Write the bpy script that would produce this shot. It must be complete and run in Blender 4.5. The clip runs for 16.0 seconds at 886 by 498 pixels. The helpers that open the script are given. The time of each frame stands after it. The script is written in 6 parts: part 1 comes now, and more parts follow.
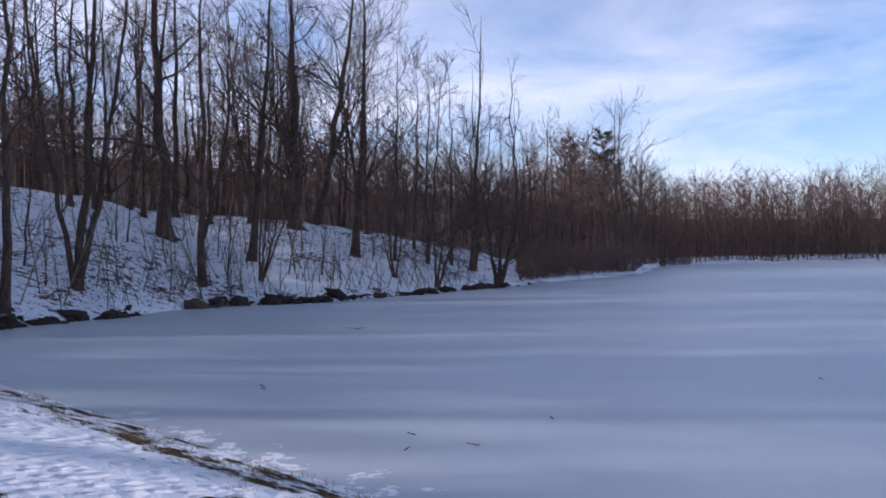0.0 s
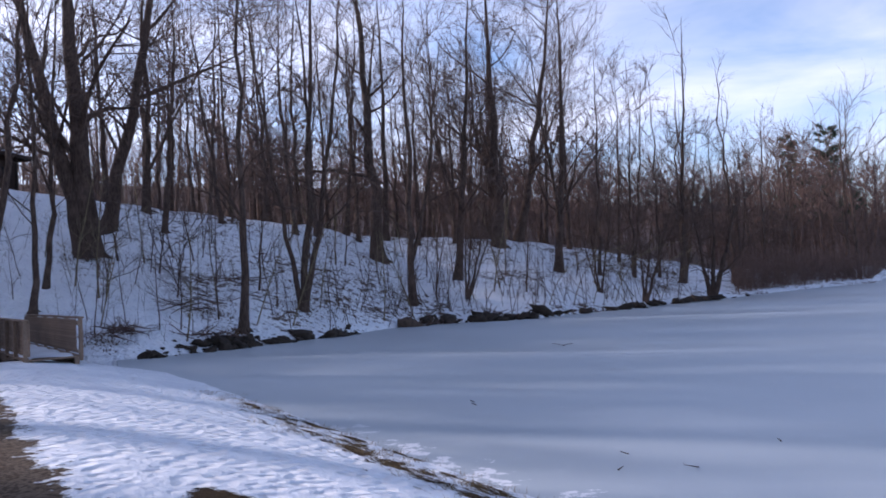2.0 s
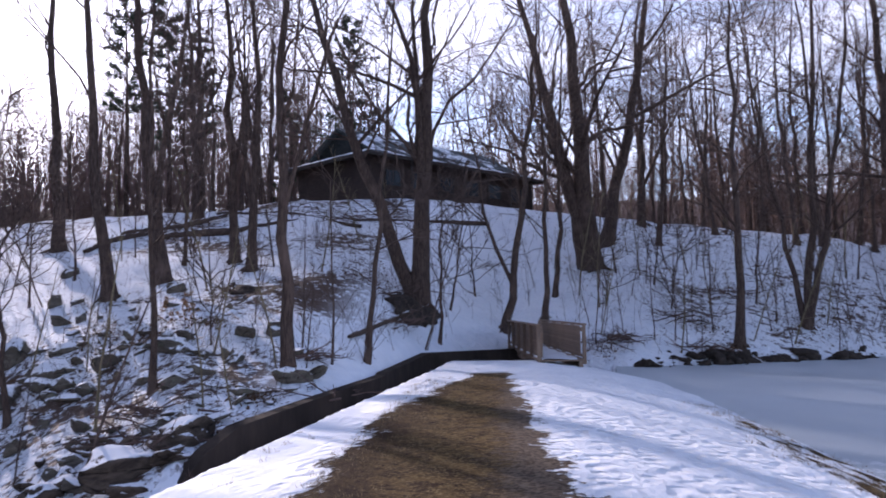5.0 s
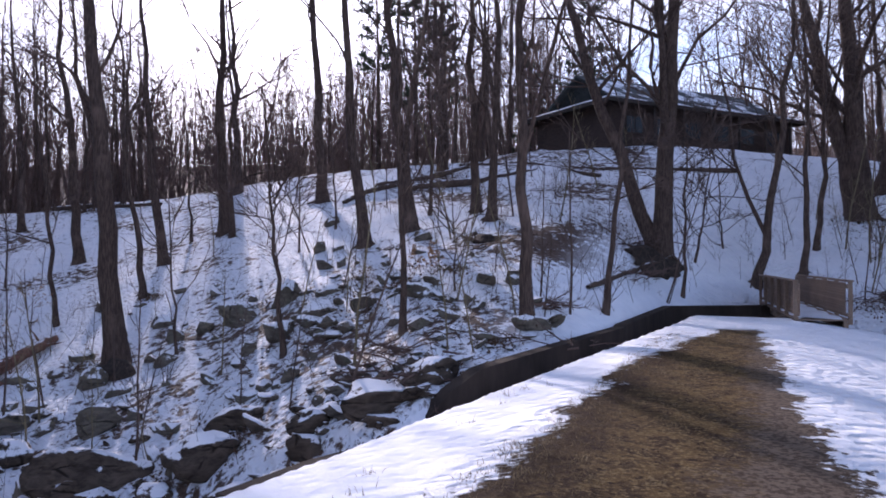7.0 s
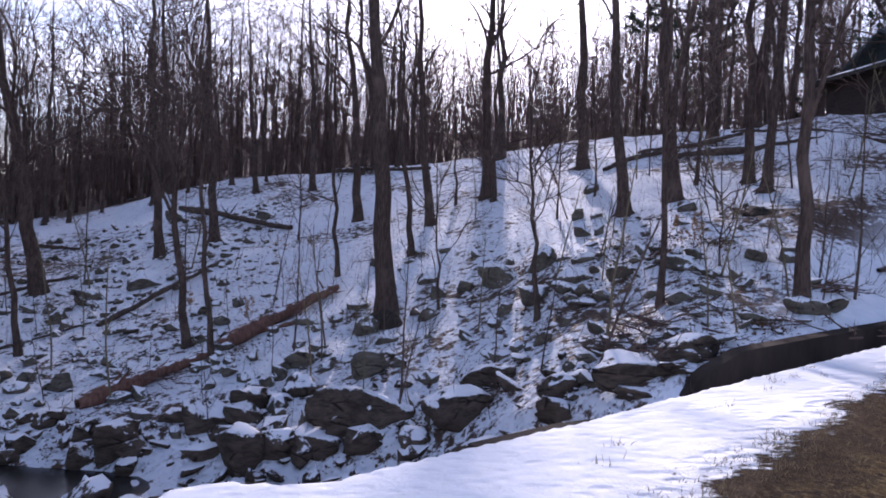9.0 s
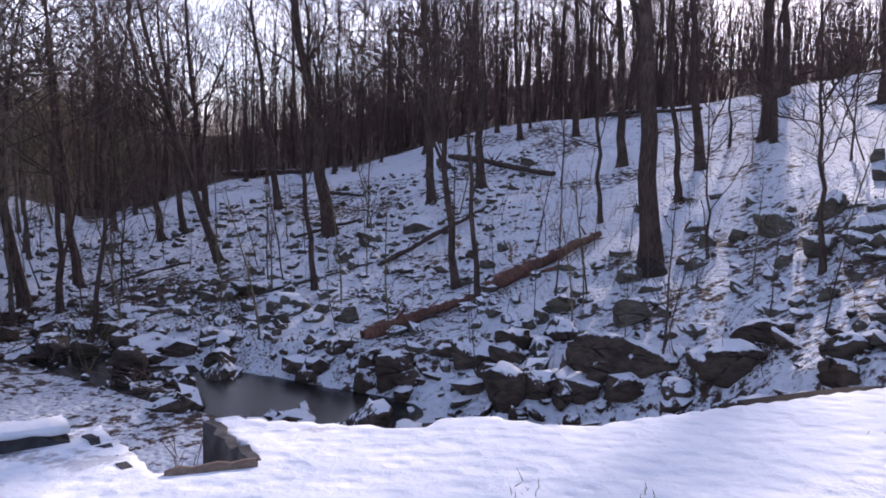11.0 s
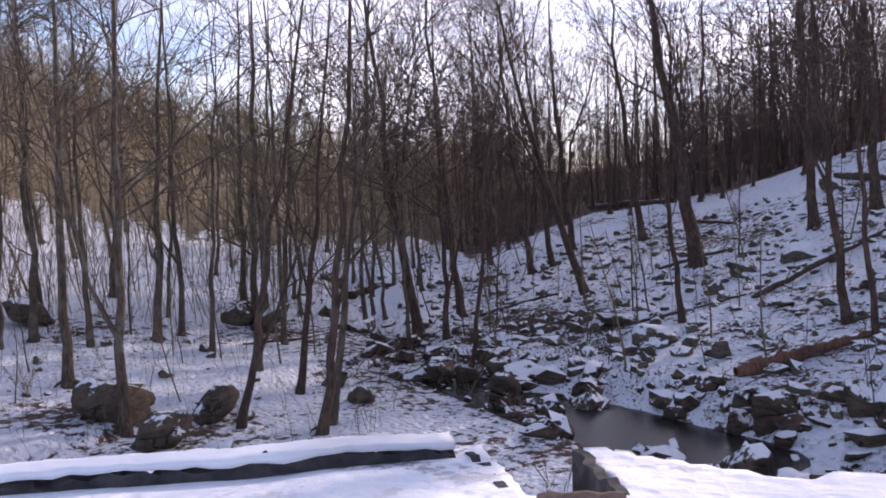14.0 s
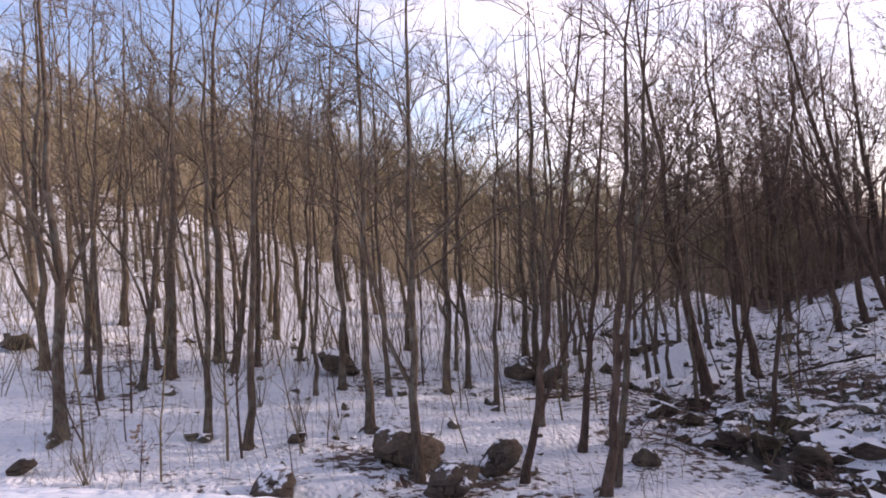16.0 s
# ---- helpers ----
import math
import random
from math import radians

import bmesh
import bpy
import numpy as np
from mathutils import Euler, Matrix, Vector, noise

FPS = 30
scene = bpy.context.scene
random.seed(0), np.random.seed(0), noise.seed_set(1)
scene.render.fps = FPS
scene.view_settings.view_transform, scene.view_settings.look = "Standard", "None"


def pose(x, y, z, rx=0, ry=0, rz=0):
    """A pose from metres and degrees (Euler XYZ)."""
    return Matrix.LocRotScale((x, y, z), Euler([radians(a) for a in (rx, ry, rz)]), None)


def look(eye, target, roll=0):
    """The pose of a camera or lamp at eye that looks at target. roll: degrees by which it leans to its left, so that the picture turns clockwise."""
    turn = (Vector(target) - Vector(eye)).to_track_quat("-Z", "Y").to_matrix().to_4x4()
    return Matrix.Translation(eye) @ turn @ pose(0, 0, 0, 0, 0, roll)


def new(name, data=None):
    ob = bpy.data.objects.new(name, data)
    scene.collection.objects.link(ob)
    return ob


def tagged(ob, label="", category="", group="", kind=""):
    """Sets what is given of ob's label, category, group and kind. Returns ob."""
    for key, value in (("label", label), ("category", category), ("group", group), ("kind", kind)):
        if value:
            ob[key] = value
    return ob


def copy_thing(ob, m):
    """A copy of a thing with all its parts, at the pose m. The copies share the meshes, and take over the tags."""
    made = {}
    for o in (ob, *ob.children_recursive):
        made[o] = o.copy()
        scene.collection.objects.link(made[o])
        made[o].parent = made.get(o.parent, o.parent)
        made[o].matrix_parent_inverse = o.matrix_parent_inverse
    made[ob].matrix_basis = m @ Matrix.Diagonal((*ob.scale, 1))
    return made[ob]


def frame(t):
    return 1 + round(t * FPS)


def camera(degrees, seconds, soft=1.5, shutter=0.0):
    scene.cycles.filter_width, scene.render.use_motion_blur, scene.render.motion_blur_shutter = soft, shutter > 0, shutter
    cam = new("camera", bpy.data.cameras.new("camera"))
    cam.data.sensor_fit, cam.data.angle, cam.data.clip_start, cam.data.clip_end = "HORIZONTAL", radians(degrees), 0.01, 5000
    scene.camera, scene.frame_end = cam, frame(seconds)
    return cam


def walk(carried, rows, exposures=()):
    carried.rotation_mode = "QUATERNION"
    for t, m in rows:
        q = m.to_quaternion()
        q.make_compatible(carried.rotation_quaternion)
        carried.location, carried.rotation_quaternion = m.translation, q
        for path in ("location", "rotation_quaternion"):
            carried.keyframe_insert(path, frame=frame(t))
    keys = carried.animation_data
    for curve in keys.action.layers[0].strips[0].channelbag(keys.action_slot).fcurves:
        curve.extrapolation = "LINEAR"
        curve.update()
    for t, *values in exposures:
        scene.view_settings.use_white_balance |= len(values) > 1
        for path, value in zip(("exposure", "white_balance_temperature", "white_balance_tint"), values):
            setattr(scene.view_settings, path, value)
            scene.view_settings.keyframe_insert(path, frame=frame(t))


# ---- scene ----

# ---- camera: standing on the dam, turning to its left ----
EYE = (0.0, 0.0, 1.6)
cam = camera(60.27, 16.0, soft=1.75, shutter=0.15)
PATH = [
    (0.0, 0.01, 0.60, 1.00), (0.5, 4.39, 1.11, 1.76), (1.0, 7.98, 1.44, 2.34), (1.5, 11.55, 1.52, 2.37),
    (2.0, 15.23, 2.32, 2.83), (2.5, 20.64, 3.22, 2.82), (3.0, 26.73, 4.43, 2.55), (3.5, 32.68, 5.40, 2.47),
    (4.0, 37.36, 5.88, 1.58), (4.5, 42.78, 6.05, 1.34), (5.0, 51.04, 4.50, 1.13), (5.2, 53.96, 3.69, 0.42),
    (7.3, 70.91, 0.65, -0.94), (7.5, 72.55, 0.38, -1.81), (8.0, 77.29, 0.00, -1.65), (8.5, 82.96, -0.53, -1.61),
    (9.0, 87.90, -1.98, -2.43), (9.5, 93.02, -4.19, -2.20), (10.0, 98.05, -5.49, -2.06), (10.2, 100.15, -5.99, -2.19),
    (12.3, 117.68, -5.83, 0.13), (12.5, 119.45, -5.84, 0.10), (13.0, 124.36, -5.53, 0.39), (13.5, 129.52, -4.65, 1.50),
    (14.0, 134.03, -4.21, 2.05), (14.5, 138.19, -3.82, 2.87), (15.0, 144.28, -2.32, 3.02), (15.5, 149.79, -0.11, 2.55),
    (16.0, 154.74, 1.02, 3.70),
]
walk(cam, [(t, pose(*EYE, 90 + pitch, roll, yaw)) for t, yaw, pitch, roll in PATH], [(0.0, 0.72, 5750, 25), (2.5, 0.99, 5750, 26), (5.0, 1.08, 5900, 29), (8.0, 1.03, 5850, 30), (12.0, 1.07, 6050, 31), (14.0, 1.20, 6400, 32), (16.0, 1.36, 7050, 34)])

# ---- world and sun ----
SUN_AZ, SUN_EL = 84.2, 19.6


def make_world():
    w = bpy.data.worlds.new("winter_sky")
    scene.world = w
    w.use_nodes = True
    nt = w.node_tree
    nt.nodes.clear()
    out = nt.nodes.new("ShaderNodeOutputWorld")
    bg = nt.nodes.new("ShaderNodeBackground")
    sky = nt.nodes.new("ShaderNodeTexSky")
    sky.sky_type = "NISHITA"
    sky.sun_disc = False
    sky.sun_elevation = radians(SUN_EL)
    sky.sun_rotation = radians(-SUN_AZ)
    sky.air_density, sky.dust_density, sky.ozone_density = 1.0, 0.5, 2.2
    tc = nt.nodes.new("ShaderNodeTexCoord")
    mp = nt.nodes.new("ShaderNodeMapping")
    mp.inputs["Scale"].default_value = (1.0, 1.0, 3.6)
    ns = nt.nodes.new("ShaderNodeTexNoise")
    ns.inputs["Scale"].default_value = 2.3
    ns.inputs["Detail"].default_value = 6.0
    ns.inputs["Roughness"].default_value = 0.55
    ns.inputs["Distortion"].default_value = 0.4
    rp = nt.nodes.new("ShaderNodeValToRGB")
    rp.color_ramp.elements[0].position, rp.color_ramp.elements[0].color = 0.39, (0, 0, 0, 1)
    rp.color_ramp.elements[1].position, rp.color_ramp.elements[1].color = 0.68, (0.95, 0.95, 0.95, 1)
    mx = nt.nodes.new("ShaderNodeMix")
    mx.data_type = "RGBA"
    # thin cloud scatters the sky's own light, whiter and a little brighter
    hs = nt.nodes.new("ShaderNodeHueSaturation")
    hs.inputs["Saturation"].default_value = 0.22
    hs.inputs["Value"].default_value = 1.36
    lk = nt.links.new
    lk(tc.outputs["Generated"], mp.inputs["Vector"])
    lk(mp.outputs["Vector"], ns.inputs["Vector"])
    # the veil of cloud is thickest round the sun
    aim = nt.nodes.new("ShaderNodeVectorMath")
    aim.operation = "DOT_PRODUCT"
    aim.inputs[1].default_value = (-0.90, 0.30, 0.30)
    lk(tc.outputs["Generated"], aim.inputs[0])
    veil = nt.nodes.new("ShaderNodeMapRange")
    for key, value in (("From Min", -0.1), ("From Max", 0.95), ("To Min", -0.04), ("To Max", 0.085)):
        veil.inputs[key].default_value = value
    lk(aim.outputs["Value"], veil.inputs["Value"])
    total = nt.nodes.new("ShaderNodeMath")
    lk(ns.outputs["Fac"], total.inputs[0])
    lk(veil.outputs["Result"], total.inputs[1])
    lk(total.outputs[0], rp.inputs["Fac"])
    lk(rp.outputs["Color"], mx.inputs["Factor"])
    lk(sky.outputs["Color"], mx.inputs["A"])
    lk(sky.outputs["Color"], hs.inputs["Color"])
    lk(hs.outputs["Color"], mx.inputs["B"])
    lk(mx.outputs["Result"], bg.inputs["Color"])
    bg.inputs["Strength"].default_value = 0.11
    lk(bg.outputs["Background"], out.inputs["Surface"])


make_world()
sun_data = bpy.data.lights.new("sun", "SUN")
sun_data.energy = 2.6
sun_data.angle = radians(1.1)
sun_data.color = (1.0, 0.90, 0.76)
sun = new("sun", sun_data)
sun_dir = Vector((-math.sin(radians(SUN_AZ)) * math.cos(radians(SUN_EL)), math.cos(radians(SUN_AZ)) * math.cos(radians(SUN_EL)), math.sin(radians(SUN_EL))))
sun.matrix_world = look(sun_dir * 200, (0, 0, 0))

# ---- materials ----
class Mat:
    """A small node builder."""

    def __init__(self, name, rough=0.8, metal=0.0, spec=0.3):
        self.m = bpy.data.materials.new(name)
        self.m.use_nodes = True
        self.nt = self.m.node_tree
        self.b = self.nt.nodes["Principled BSDF"]
        self.b.inputs["Roughness"].default_value = rough
        self.b.inputs["Metallic"].default_value = metal
        self.b.inputs["Specular IOR Level"].default_value = spec

    def node(self, kind, **sets):
        n = self.nt.nodes.new(kind)
        for k, v in sets.items():
            n.inputs[k].default_value = v
        return n

    def link(self, a, b):
        self.nt.links.new(a, b)

    def pos(self):
        return self.node("ShaderNodeNewGeometry").outputs["Position"]

    def attribute(self, name):
        n = self.nt.nodes.new("ShaderNodeAttribute")
        n.attribute_name = name
        return n.outputs["Fac"]

    def obj(self):
        return self.node("ShaderNodeTexCoord").outputs["Object"]

    def noise(self, vec, scale, detail=4.0, rough=0.55, distort=0.0):
        n = self.node("ShaderNodeTexNoise", Scale=scale, Detail=detail, Roughness=rough, Distortion=distort)
        self.link(vec, n.inputs["Vector"])
        return n.outputs["Fac"]

    def voronoi(self, vec, scale, out="Distance", feature="F1"):
        n = self.node("ShaderNodeTexVoronoi", Scale=scale)
        n.feature = feature
        self.link(vec, n.inputs["Vector"])
        return n.outputs[out]

    def scaled(self, vec, s):
        n = self.node("ShaderNodeMapping", Scale=s)
        self.link(vec, n.inputs["Vector"])
        return n.outputs["Vector"]

    def math(self, op, a, b=None, clamp=False):
        n = self.nt.nodes.new("ShaderNodeMath")
        n.operation, n.use_clamp = op, clamp
        for i, v in enumerate((a, b)):
            if v is None:
                continue
            if isinstance(v, (int, float)):
                n.inputs[i].default_value = v
            else:
                self.link(v, n.inputs[i])
        return n.outputs[0]

    def math_vec(self, a, b):
        n = self.nt.nodes.new("ShaderNodeVectorMath")
        n.operation = "ADD"
        self.link(a, n.inputs[0])
        self.link(b, n.inputs[1])
        return n.outputs["Vector"]

    def dot(self, vec, d):
        n = self.nt.nodes.new("ShaderNodeVectorMath")
        n.operation = "DOT_PRODUCT"
        self.link(vec, n.inputs[0])
        n.inputs[1].default_value = d
        return n.outputs["Value"]

    def step(self, v, lo, hi, to0=0.0, to1=1.0):
        n = self.node("ShaderNodeMapRange")
        n.interpolation_type = "SMOOTHSTEP"
        self.link(v, n.inputs["Value"])
        for k, x in (("From Min", lo), ("From Max", hi), ("To Min", to0), ("To Max", to1)):
            n.inputs[k].default_value = x
        return n.outputs["Result"]

    def mix(self, fac, a, b):
        n = self.nt.nodes.new("ShaderNodeMix")
        n.data_type = "RGBA"
        if isinstance(fac, (int, float)):
            n.inputs["Factor"].default_value = fac
        else:
            self.link(fac, n.inputs["Factor"])
        for k, v in (("A", a), ("B", b)):
            if isinstance(v, tuple):
                n.inputs[k].default_value = (*v, 1)
            else:
                self.link(v, n.inputs[k])
        return n.outputs["Result"]

    def color(self, c):
        if isinstance(c, tuple):
            self.b.inputs["Base Color"].default_value = (*c, 1)
        else:
            self.link(c, self.b.inputs["Base Color"])
        return self

    def rough(self, v):
        self.link(v, self.b.inputs["Roughness"])
        return self

    def bump(self, h, dist=0.02, strength=0.6):
        n = self.node("ShaderNodeBump", Strength=strength, Distance=dist)
        self.link(h, n.inputs["Height"])
        self.link(n.outputs["Normal"], self.b.inputs["Normal"])
        return self


DAM_U, DAM_N = (-0.722, 0.692), (0.692, 0.722)   # along the dam, and across it towards the pond


def snow_ground():
    k = Mat("snowy_ground", 0.75)
    p = k.pos()
    n = k.dot(p, (*DAM_N, 0))
    u = k.dot(p, (*DAM_U, 0))
    ragged = k.math("MULTIPLY", k.math("SUBTRACT", k.noise(p, 0.9, 5, 0.7), 0.5), 1.5)
    fine = k.noise(p, 7.0, 4, 0.7)
    n_r = k.math("ADD", n, ragged)
    n_r = k.math("ADD", n_r, k.math("MULTIPLY", k.math("SUBTRACT", fine, 0.5), 0.95))
    # trodden bare track along the crest, tapering to its end before the bridge
    n_left = k.math("SUBTRACT", n_r, k.step(u, 11.0, 21.0, 0.0, 1.15))
    n_right = k.math("ADD", n_r, k.step(u, 5.0, 20.0, 0.0, 0.62))
    track = k.math("MULTIPLY", k.step(n_left, -2.0, -1.88), k.step(n_right, 0.66, 0.58))
    track = k.math("MULTIPLY", track, k.step(k.math("ADD", u, ragged), 19.9, 19.2))
    track = k.math("MULTIPLY", track, k.step(k.math("ADD", u, ragged), -0.5, -0.35))
    # thawed sods in long streaks at the water's edge
    lane = k.nt.nodes.new("ShaderNodeCombineXYZ")
    k.link(k.math("MULTIPLY", u, 0.42), lane.inputs[0])
    k.link(k.math("MULTIPLY", n, 1.25), lane.inputs[1])
    wet = k.math("ADD", k.noise(lane.outputs[0], 1.9, 7, 0.78), k.math("SUBTRACT", k.step(n, 2.9, 4.2, 0.0, 0.205), k.step(n, 4.55, 5.0, 0.0, 0.08)))
    wet = k.math("SUBTRACT", wet, k.step(u, 12.0, 19.0, 0.0, 0.16))
    edge = k.math("MULTIPLY", k.step(wet, 0.70, 0.73), k.step(n, 5.4, 5.2))
    edge = k.math("MULTIPLY", edge, k.step(n, 2.6, 2.9))
    # small bare spots in the snow beside the water
    for bu, bn, br in ((5.2, 3.3, 0.42), (6.45, 1.6, 0.26)):
        gap = k.math("SQRT", k.math("ADD", k.math("POWER", k.math("MULTIPLY", k.math("SUBTRACT", u, bu), 0.6), 2.0), k.math("POWER", k.math("SUBTRACT", n, bn), 2.0)))
        edge = k.math("MAXIMUM", edge, k.step(k.math("ADD", gap, k.math("MULTIPLY", k.math("SUBTRACT", fine, 0.5), 0.5)), br, br - 0.06))
    # leaves and twigs that show through the thin snow away from the dam
    far = k.step(n, -4.5, -7.0)
    far2 = k.step(n, 6.0, 9.0)
    off = k.math("MAXIMUM", far, far2)
    lit = k.math("ADD", k.math("MULTIPLY", k.noise(p, 0.16, 3), 0.45), k.math("MULTIPLY", k.noise(k.scaled(p, (1, 1, 0.6)), 2.6, 6, 0.72), 0.62))
    # the snow thins towards the top of the southern ridge
    lit = k.math("ADD", lit, k.step(k.dot(p, (0.1, -1, 0)), 55, 150, 0.0, 0.20))
    swale = k.math("SQRT", k.math("ADD", k.math("POWER", k.math("ADD", k.dot(p, (1, 0, 0)), 23.0), 2.0), k.math("POWER", k.math("ADD", k.dot(p, (0, 1, 0)), 23.0), 2.0)))
    lit = k.math("ADD", lit, k.step(swale, 13, 3, 0.0, 0.045))
    for cx, cy, far_r, near_r, more in ((-17.5, 4.8, 6.5, 2.0, 0.038), (-26.0, 5.0, 3.5, 1.0, 0.012), (-26.0, 17.0, 10.0, 3.0, 0.040), (-19.0, 28.0, 7.0, 2.0, 0.020)):
        gap = k.math("SQRT", k.math("ADD", k.math("POWER", k.math("SUBTRACT", k.dot(p, (1, 0, 0)), cx), 2.0), k.math("POWER", k.math("SUBTRACT", k.dot(p, (0, 1, 0)), cy), 2.0)))
        lit = k.math("ADD", lit, k.step(gap, far_r, near_r, 0.0, more))
    lit = k.math("SUBTRACT", lit, k.step(k.dot(p, (0.25, -1, 0)), 12, 20, 0.0, 0.035))
    litter = k.math("MULTIPLY", k.step(lit, 0.565, 0.61), off)
    soil = k.mix(k.step(k.noise(p, 3.4, 5, 0.7), 0.40, 0.60), (0.055, 0.033, 0.018), (0.150, 0.097, 0.040))
    soil = k.mix(k.step(k.noise(p, 24, 4, 0.7), 0.50, 0.62), soil, (0.26, 0.185, 0.085))
    soil = k.mix(k.step(k.noise(p, 9.0, 4, 0.7), 0.56, 0.64), soil, (0.034, 0.020, 0.013))
    # darker matted leaves along the outer edge
    soil = k.mix(k.math("MULTIPLY", k.step(n_r, -0.9, -1.7), 0.7), soil, (0.040, 0.022, 0.015))
    grit = k.mix(k.step(k.noise(p, 22, 3), 0.4, 0.6), (0.095, 0.072, 0.054), (0.21, 0.165, 0.125))
    soil = k.mix(k.math("MULTIPLY", k.step(n_r, -0.45, 0.15), k.step(n, 2.0, 1.0)), soil, grit)
    leaf = k.mix(k.noise(p, 15, 3), (0.042, 0.026, 0.019), (0.135, 0.080, 0.052))
    snow = k.mix(k.step(k.noise(p, 1.5, 4), 0.3, 0.7), (0.775, 0.805, 0.845), (0.855, 0.875, 0.90))
    snow = k.mix(litter, snow, leaf)
    bare = k.math("MAXIMUM", track, edge)
    soil = k.mix(k.math("MULTIPLY", edge, 0.65), soil, (0.050, 0.031, 0.018))
    wood = k.attribute("wood")
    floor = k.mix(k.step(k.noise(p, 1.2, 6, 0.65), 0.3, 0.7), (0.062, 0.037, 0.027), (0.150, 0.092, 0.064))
    # on the far ridge sunlight is put into the floor's colour: tan for brown
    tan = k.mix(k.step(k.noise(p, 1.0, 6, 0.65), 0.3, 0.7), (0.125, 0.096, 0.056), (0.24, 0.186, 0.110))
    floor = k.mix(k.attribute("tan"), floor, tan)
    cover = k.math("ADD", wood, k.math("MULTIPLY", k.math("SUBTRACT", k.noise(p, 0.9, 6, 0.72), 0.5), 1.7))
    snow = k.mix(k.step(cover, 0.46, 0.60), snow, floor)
    k.color(k.mix(bare, snow, soil))
    steps = k.math("ADD", k.math("MULTIPLY", k.noise(p, 2.0, 2, 0.5), 0.30), k.math("MULTIPLY", k.noise(p, 13, 4, 0.65), 0.26))
    cells = k.node("ShaderNodeTexVoronoi", Scale=5.2)
    cells.feature = "SMOOTH_F1"
    k.link(k.math_vec(p, k.scaled(k.node("ShaderNodeTexNoise", Scale=3.0).outputs["Color"], (0.35, 0.35, 0.35))), cells.inputs["Vector"])
    steps = k.math("ADD", steps, k.math("MULTIPLY", k.math("MINIMUM", cells.outputs["Distance"], 0.5), 0.95))
    # nobody walks on the side to the stream: smooth drifted snow there
    smooth = k.math("MULTIPLY", k.step(n, -1.9, -2.7), k.step(n, -7.5, -6.0))
    steps = k.math("MULTIPLY", steps, k.math("SUBTRACT", 1.0, k.math("MULTIPLY", smooth, 0.78)))
    steps = k.math("MULTIPLY", steps, k.math("SUBTRACT", 1.0, k.math("MULTIPLY", bare, 0.88)))
    steps = k.math("SUBTRACT", steps, k.math("MULTIPLY", bare, 0.25))
    steps = k.math("ADD", steps, k.math("MULTIPLY", k.math("MULTIPLY", k.noise(p, 24, 5, 0.75), bare), 0.30))
    k.link(k.math("SUBTRACT", 0.3, k.math("MULTIPLY", bare, 0.27)), k.b.inputs["Specular IOR Level"])
    return k.bump(steps, 0.25, 1.0).m


def ice_mat():
    k = Mat("snow_dusted_ice", 0.42, spec=0.5)
    p = k.pos()
    flow = k.scaled(p, (0.35, 1.0, 1.0))
    a = k.noise(flow, 0.10, 5, 0.6, 0.6)
    b = k.noise(p, 1.6, 5, 0.6)
    c = k.mix(k.step(a, 0.38, 0.62), (0.37, 0.415, 0.44), (0.445, 0.49, 0.515))
    c = k.mix(k.math("MULTIPLY", k.step(b, 0.55, 0.75), 0.3), c, (0.50, 0.53, 0.55))
    n = k.dot(p, (*DAM_N, 0))
    rim = k.step(k.math("ADD", k.noise(p, 2.4, 6, 0.75), k.step(n, 6.0, 4.9, 0.0, 0.2)), 0.72, 0.75)
    rim = k.math("MULTIPLY", rim, k.step(n, 6.6, 5.8))
    rim = k.math("MULTIPLY", rim, k.step(k.dot(p, (*DAM_U, 0)), 14.0, 9.0))
    c = k.mix(rim, c, (0.80, 0.80, 0.81))
    k.color(c)
    k.rough(k.step(a, 0.3, 0.7, 0.34, 0.5))
    return k.bump(b, 0.01, 0.25).m


def bark(name, dark, light, moss=0.0):
    k = Mat(name, 0.9, spec=0.15)
    o = k.obj()
    ridges = k.noise(k.scaled(o, (9, 9, 1.3)), 2.2, 5, 0.65, 0.4)
    c = k.mix(k.step(ridges, 0.35, 0.7), dark, light)
    blot = k.noise(k.pos(), 1.1, 3)
    c = k.mix(k.math("MULTIPLY", k.step(blot, 0.52, 0.72), 0.5), c, tuple(min(1, v * 1.45) for v in light))
    if moss:
        c = k.mix(k.math("MULTIPLY", k.step(k.noise(k.pos(), 2.3, 4), 0.5, 0.62), moss), c, (0.27, 0.29, 0.24))
    return k.color(c).bump(ridges, 0.03, 0.8).m


def plain(name, a, b, rough=0.85, scale=3.0, stretch=(1, 1, 1), bump=0.01, snow=0.0, spec=0.25, patch=2.2):
    k = Mat(name, rough, spec=spec)
    o = k.obj()
    f = k.noise(k.scaled(o, stretch), scale, 6, 0.65)
    g = k.noise(k.pos(), scale * 0.22, 3)
    c = k.mix(k.step(f, 0.3, 0.7), a, b)
    c = k.mix(k.math("MULTIPLY", k.step(g, 0.4, 0.75), 0.45), c, tuple(v * 0.55 for v in a))
    if snow:
        up = k.dot(k.node("ShaderNodeNewGeometry").outputs["Normal"], (0, 0, 1))
        s = k.math("ADD", up, k.math("MULTIPLY", k.math("SUBTRACT", k.noise(k.pos(), patch, 5, 0.65), 0.5), 1.5))
        c = k.mix(k.step(s, snow, snow + 0.12), c, (0.84, 0.85, 0.87))
    return k.color(c).bump(f, bump, 0.8).m


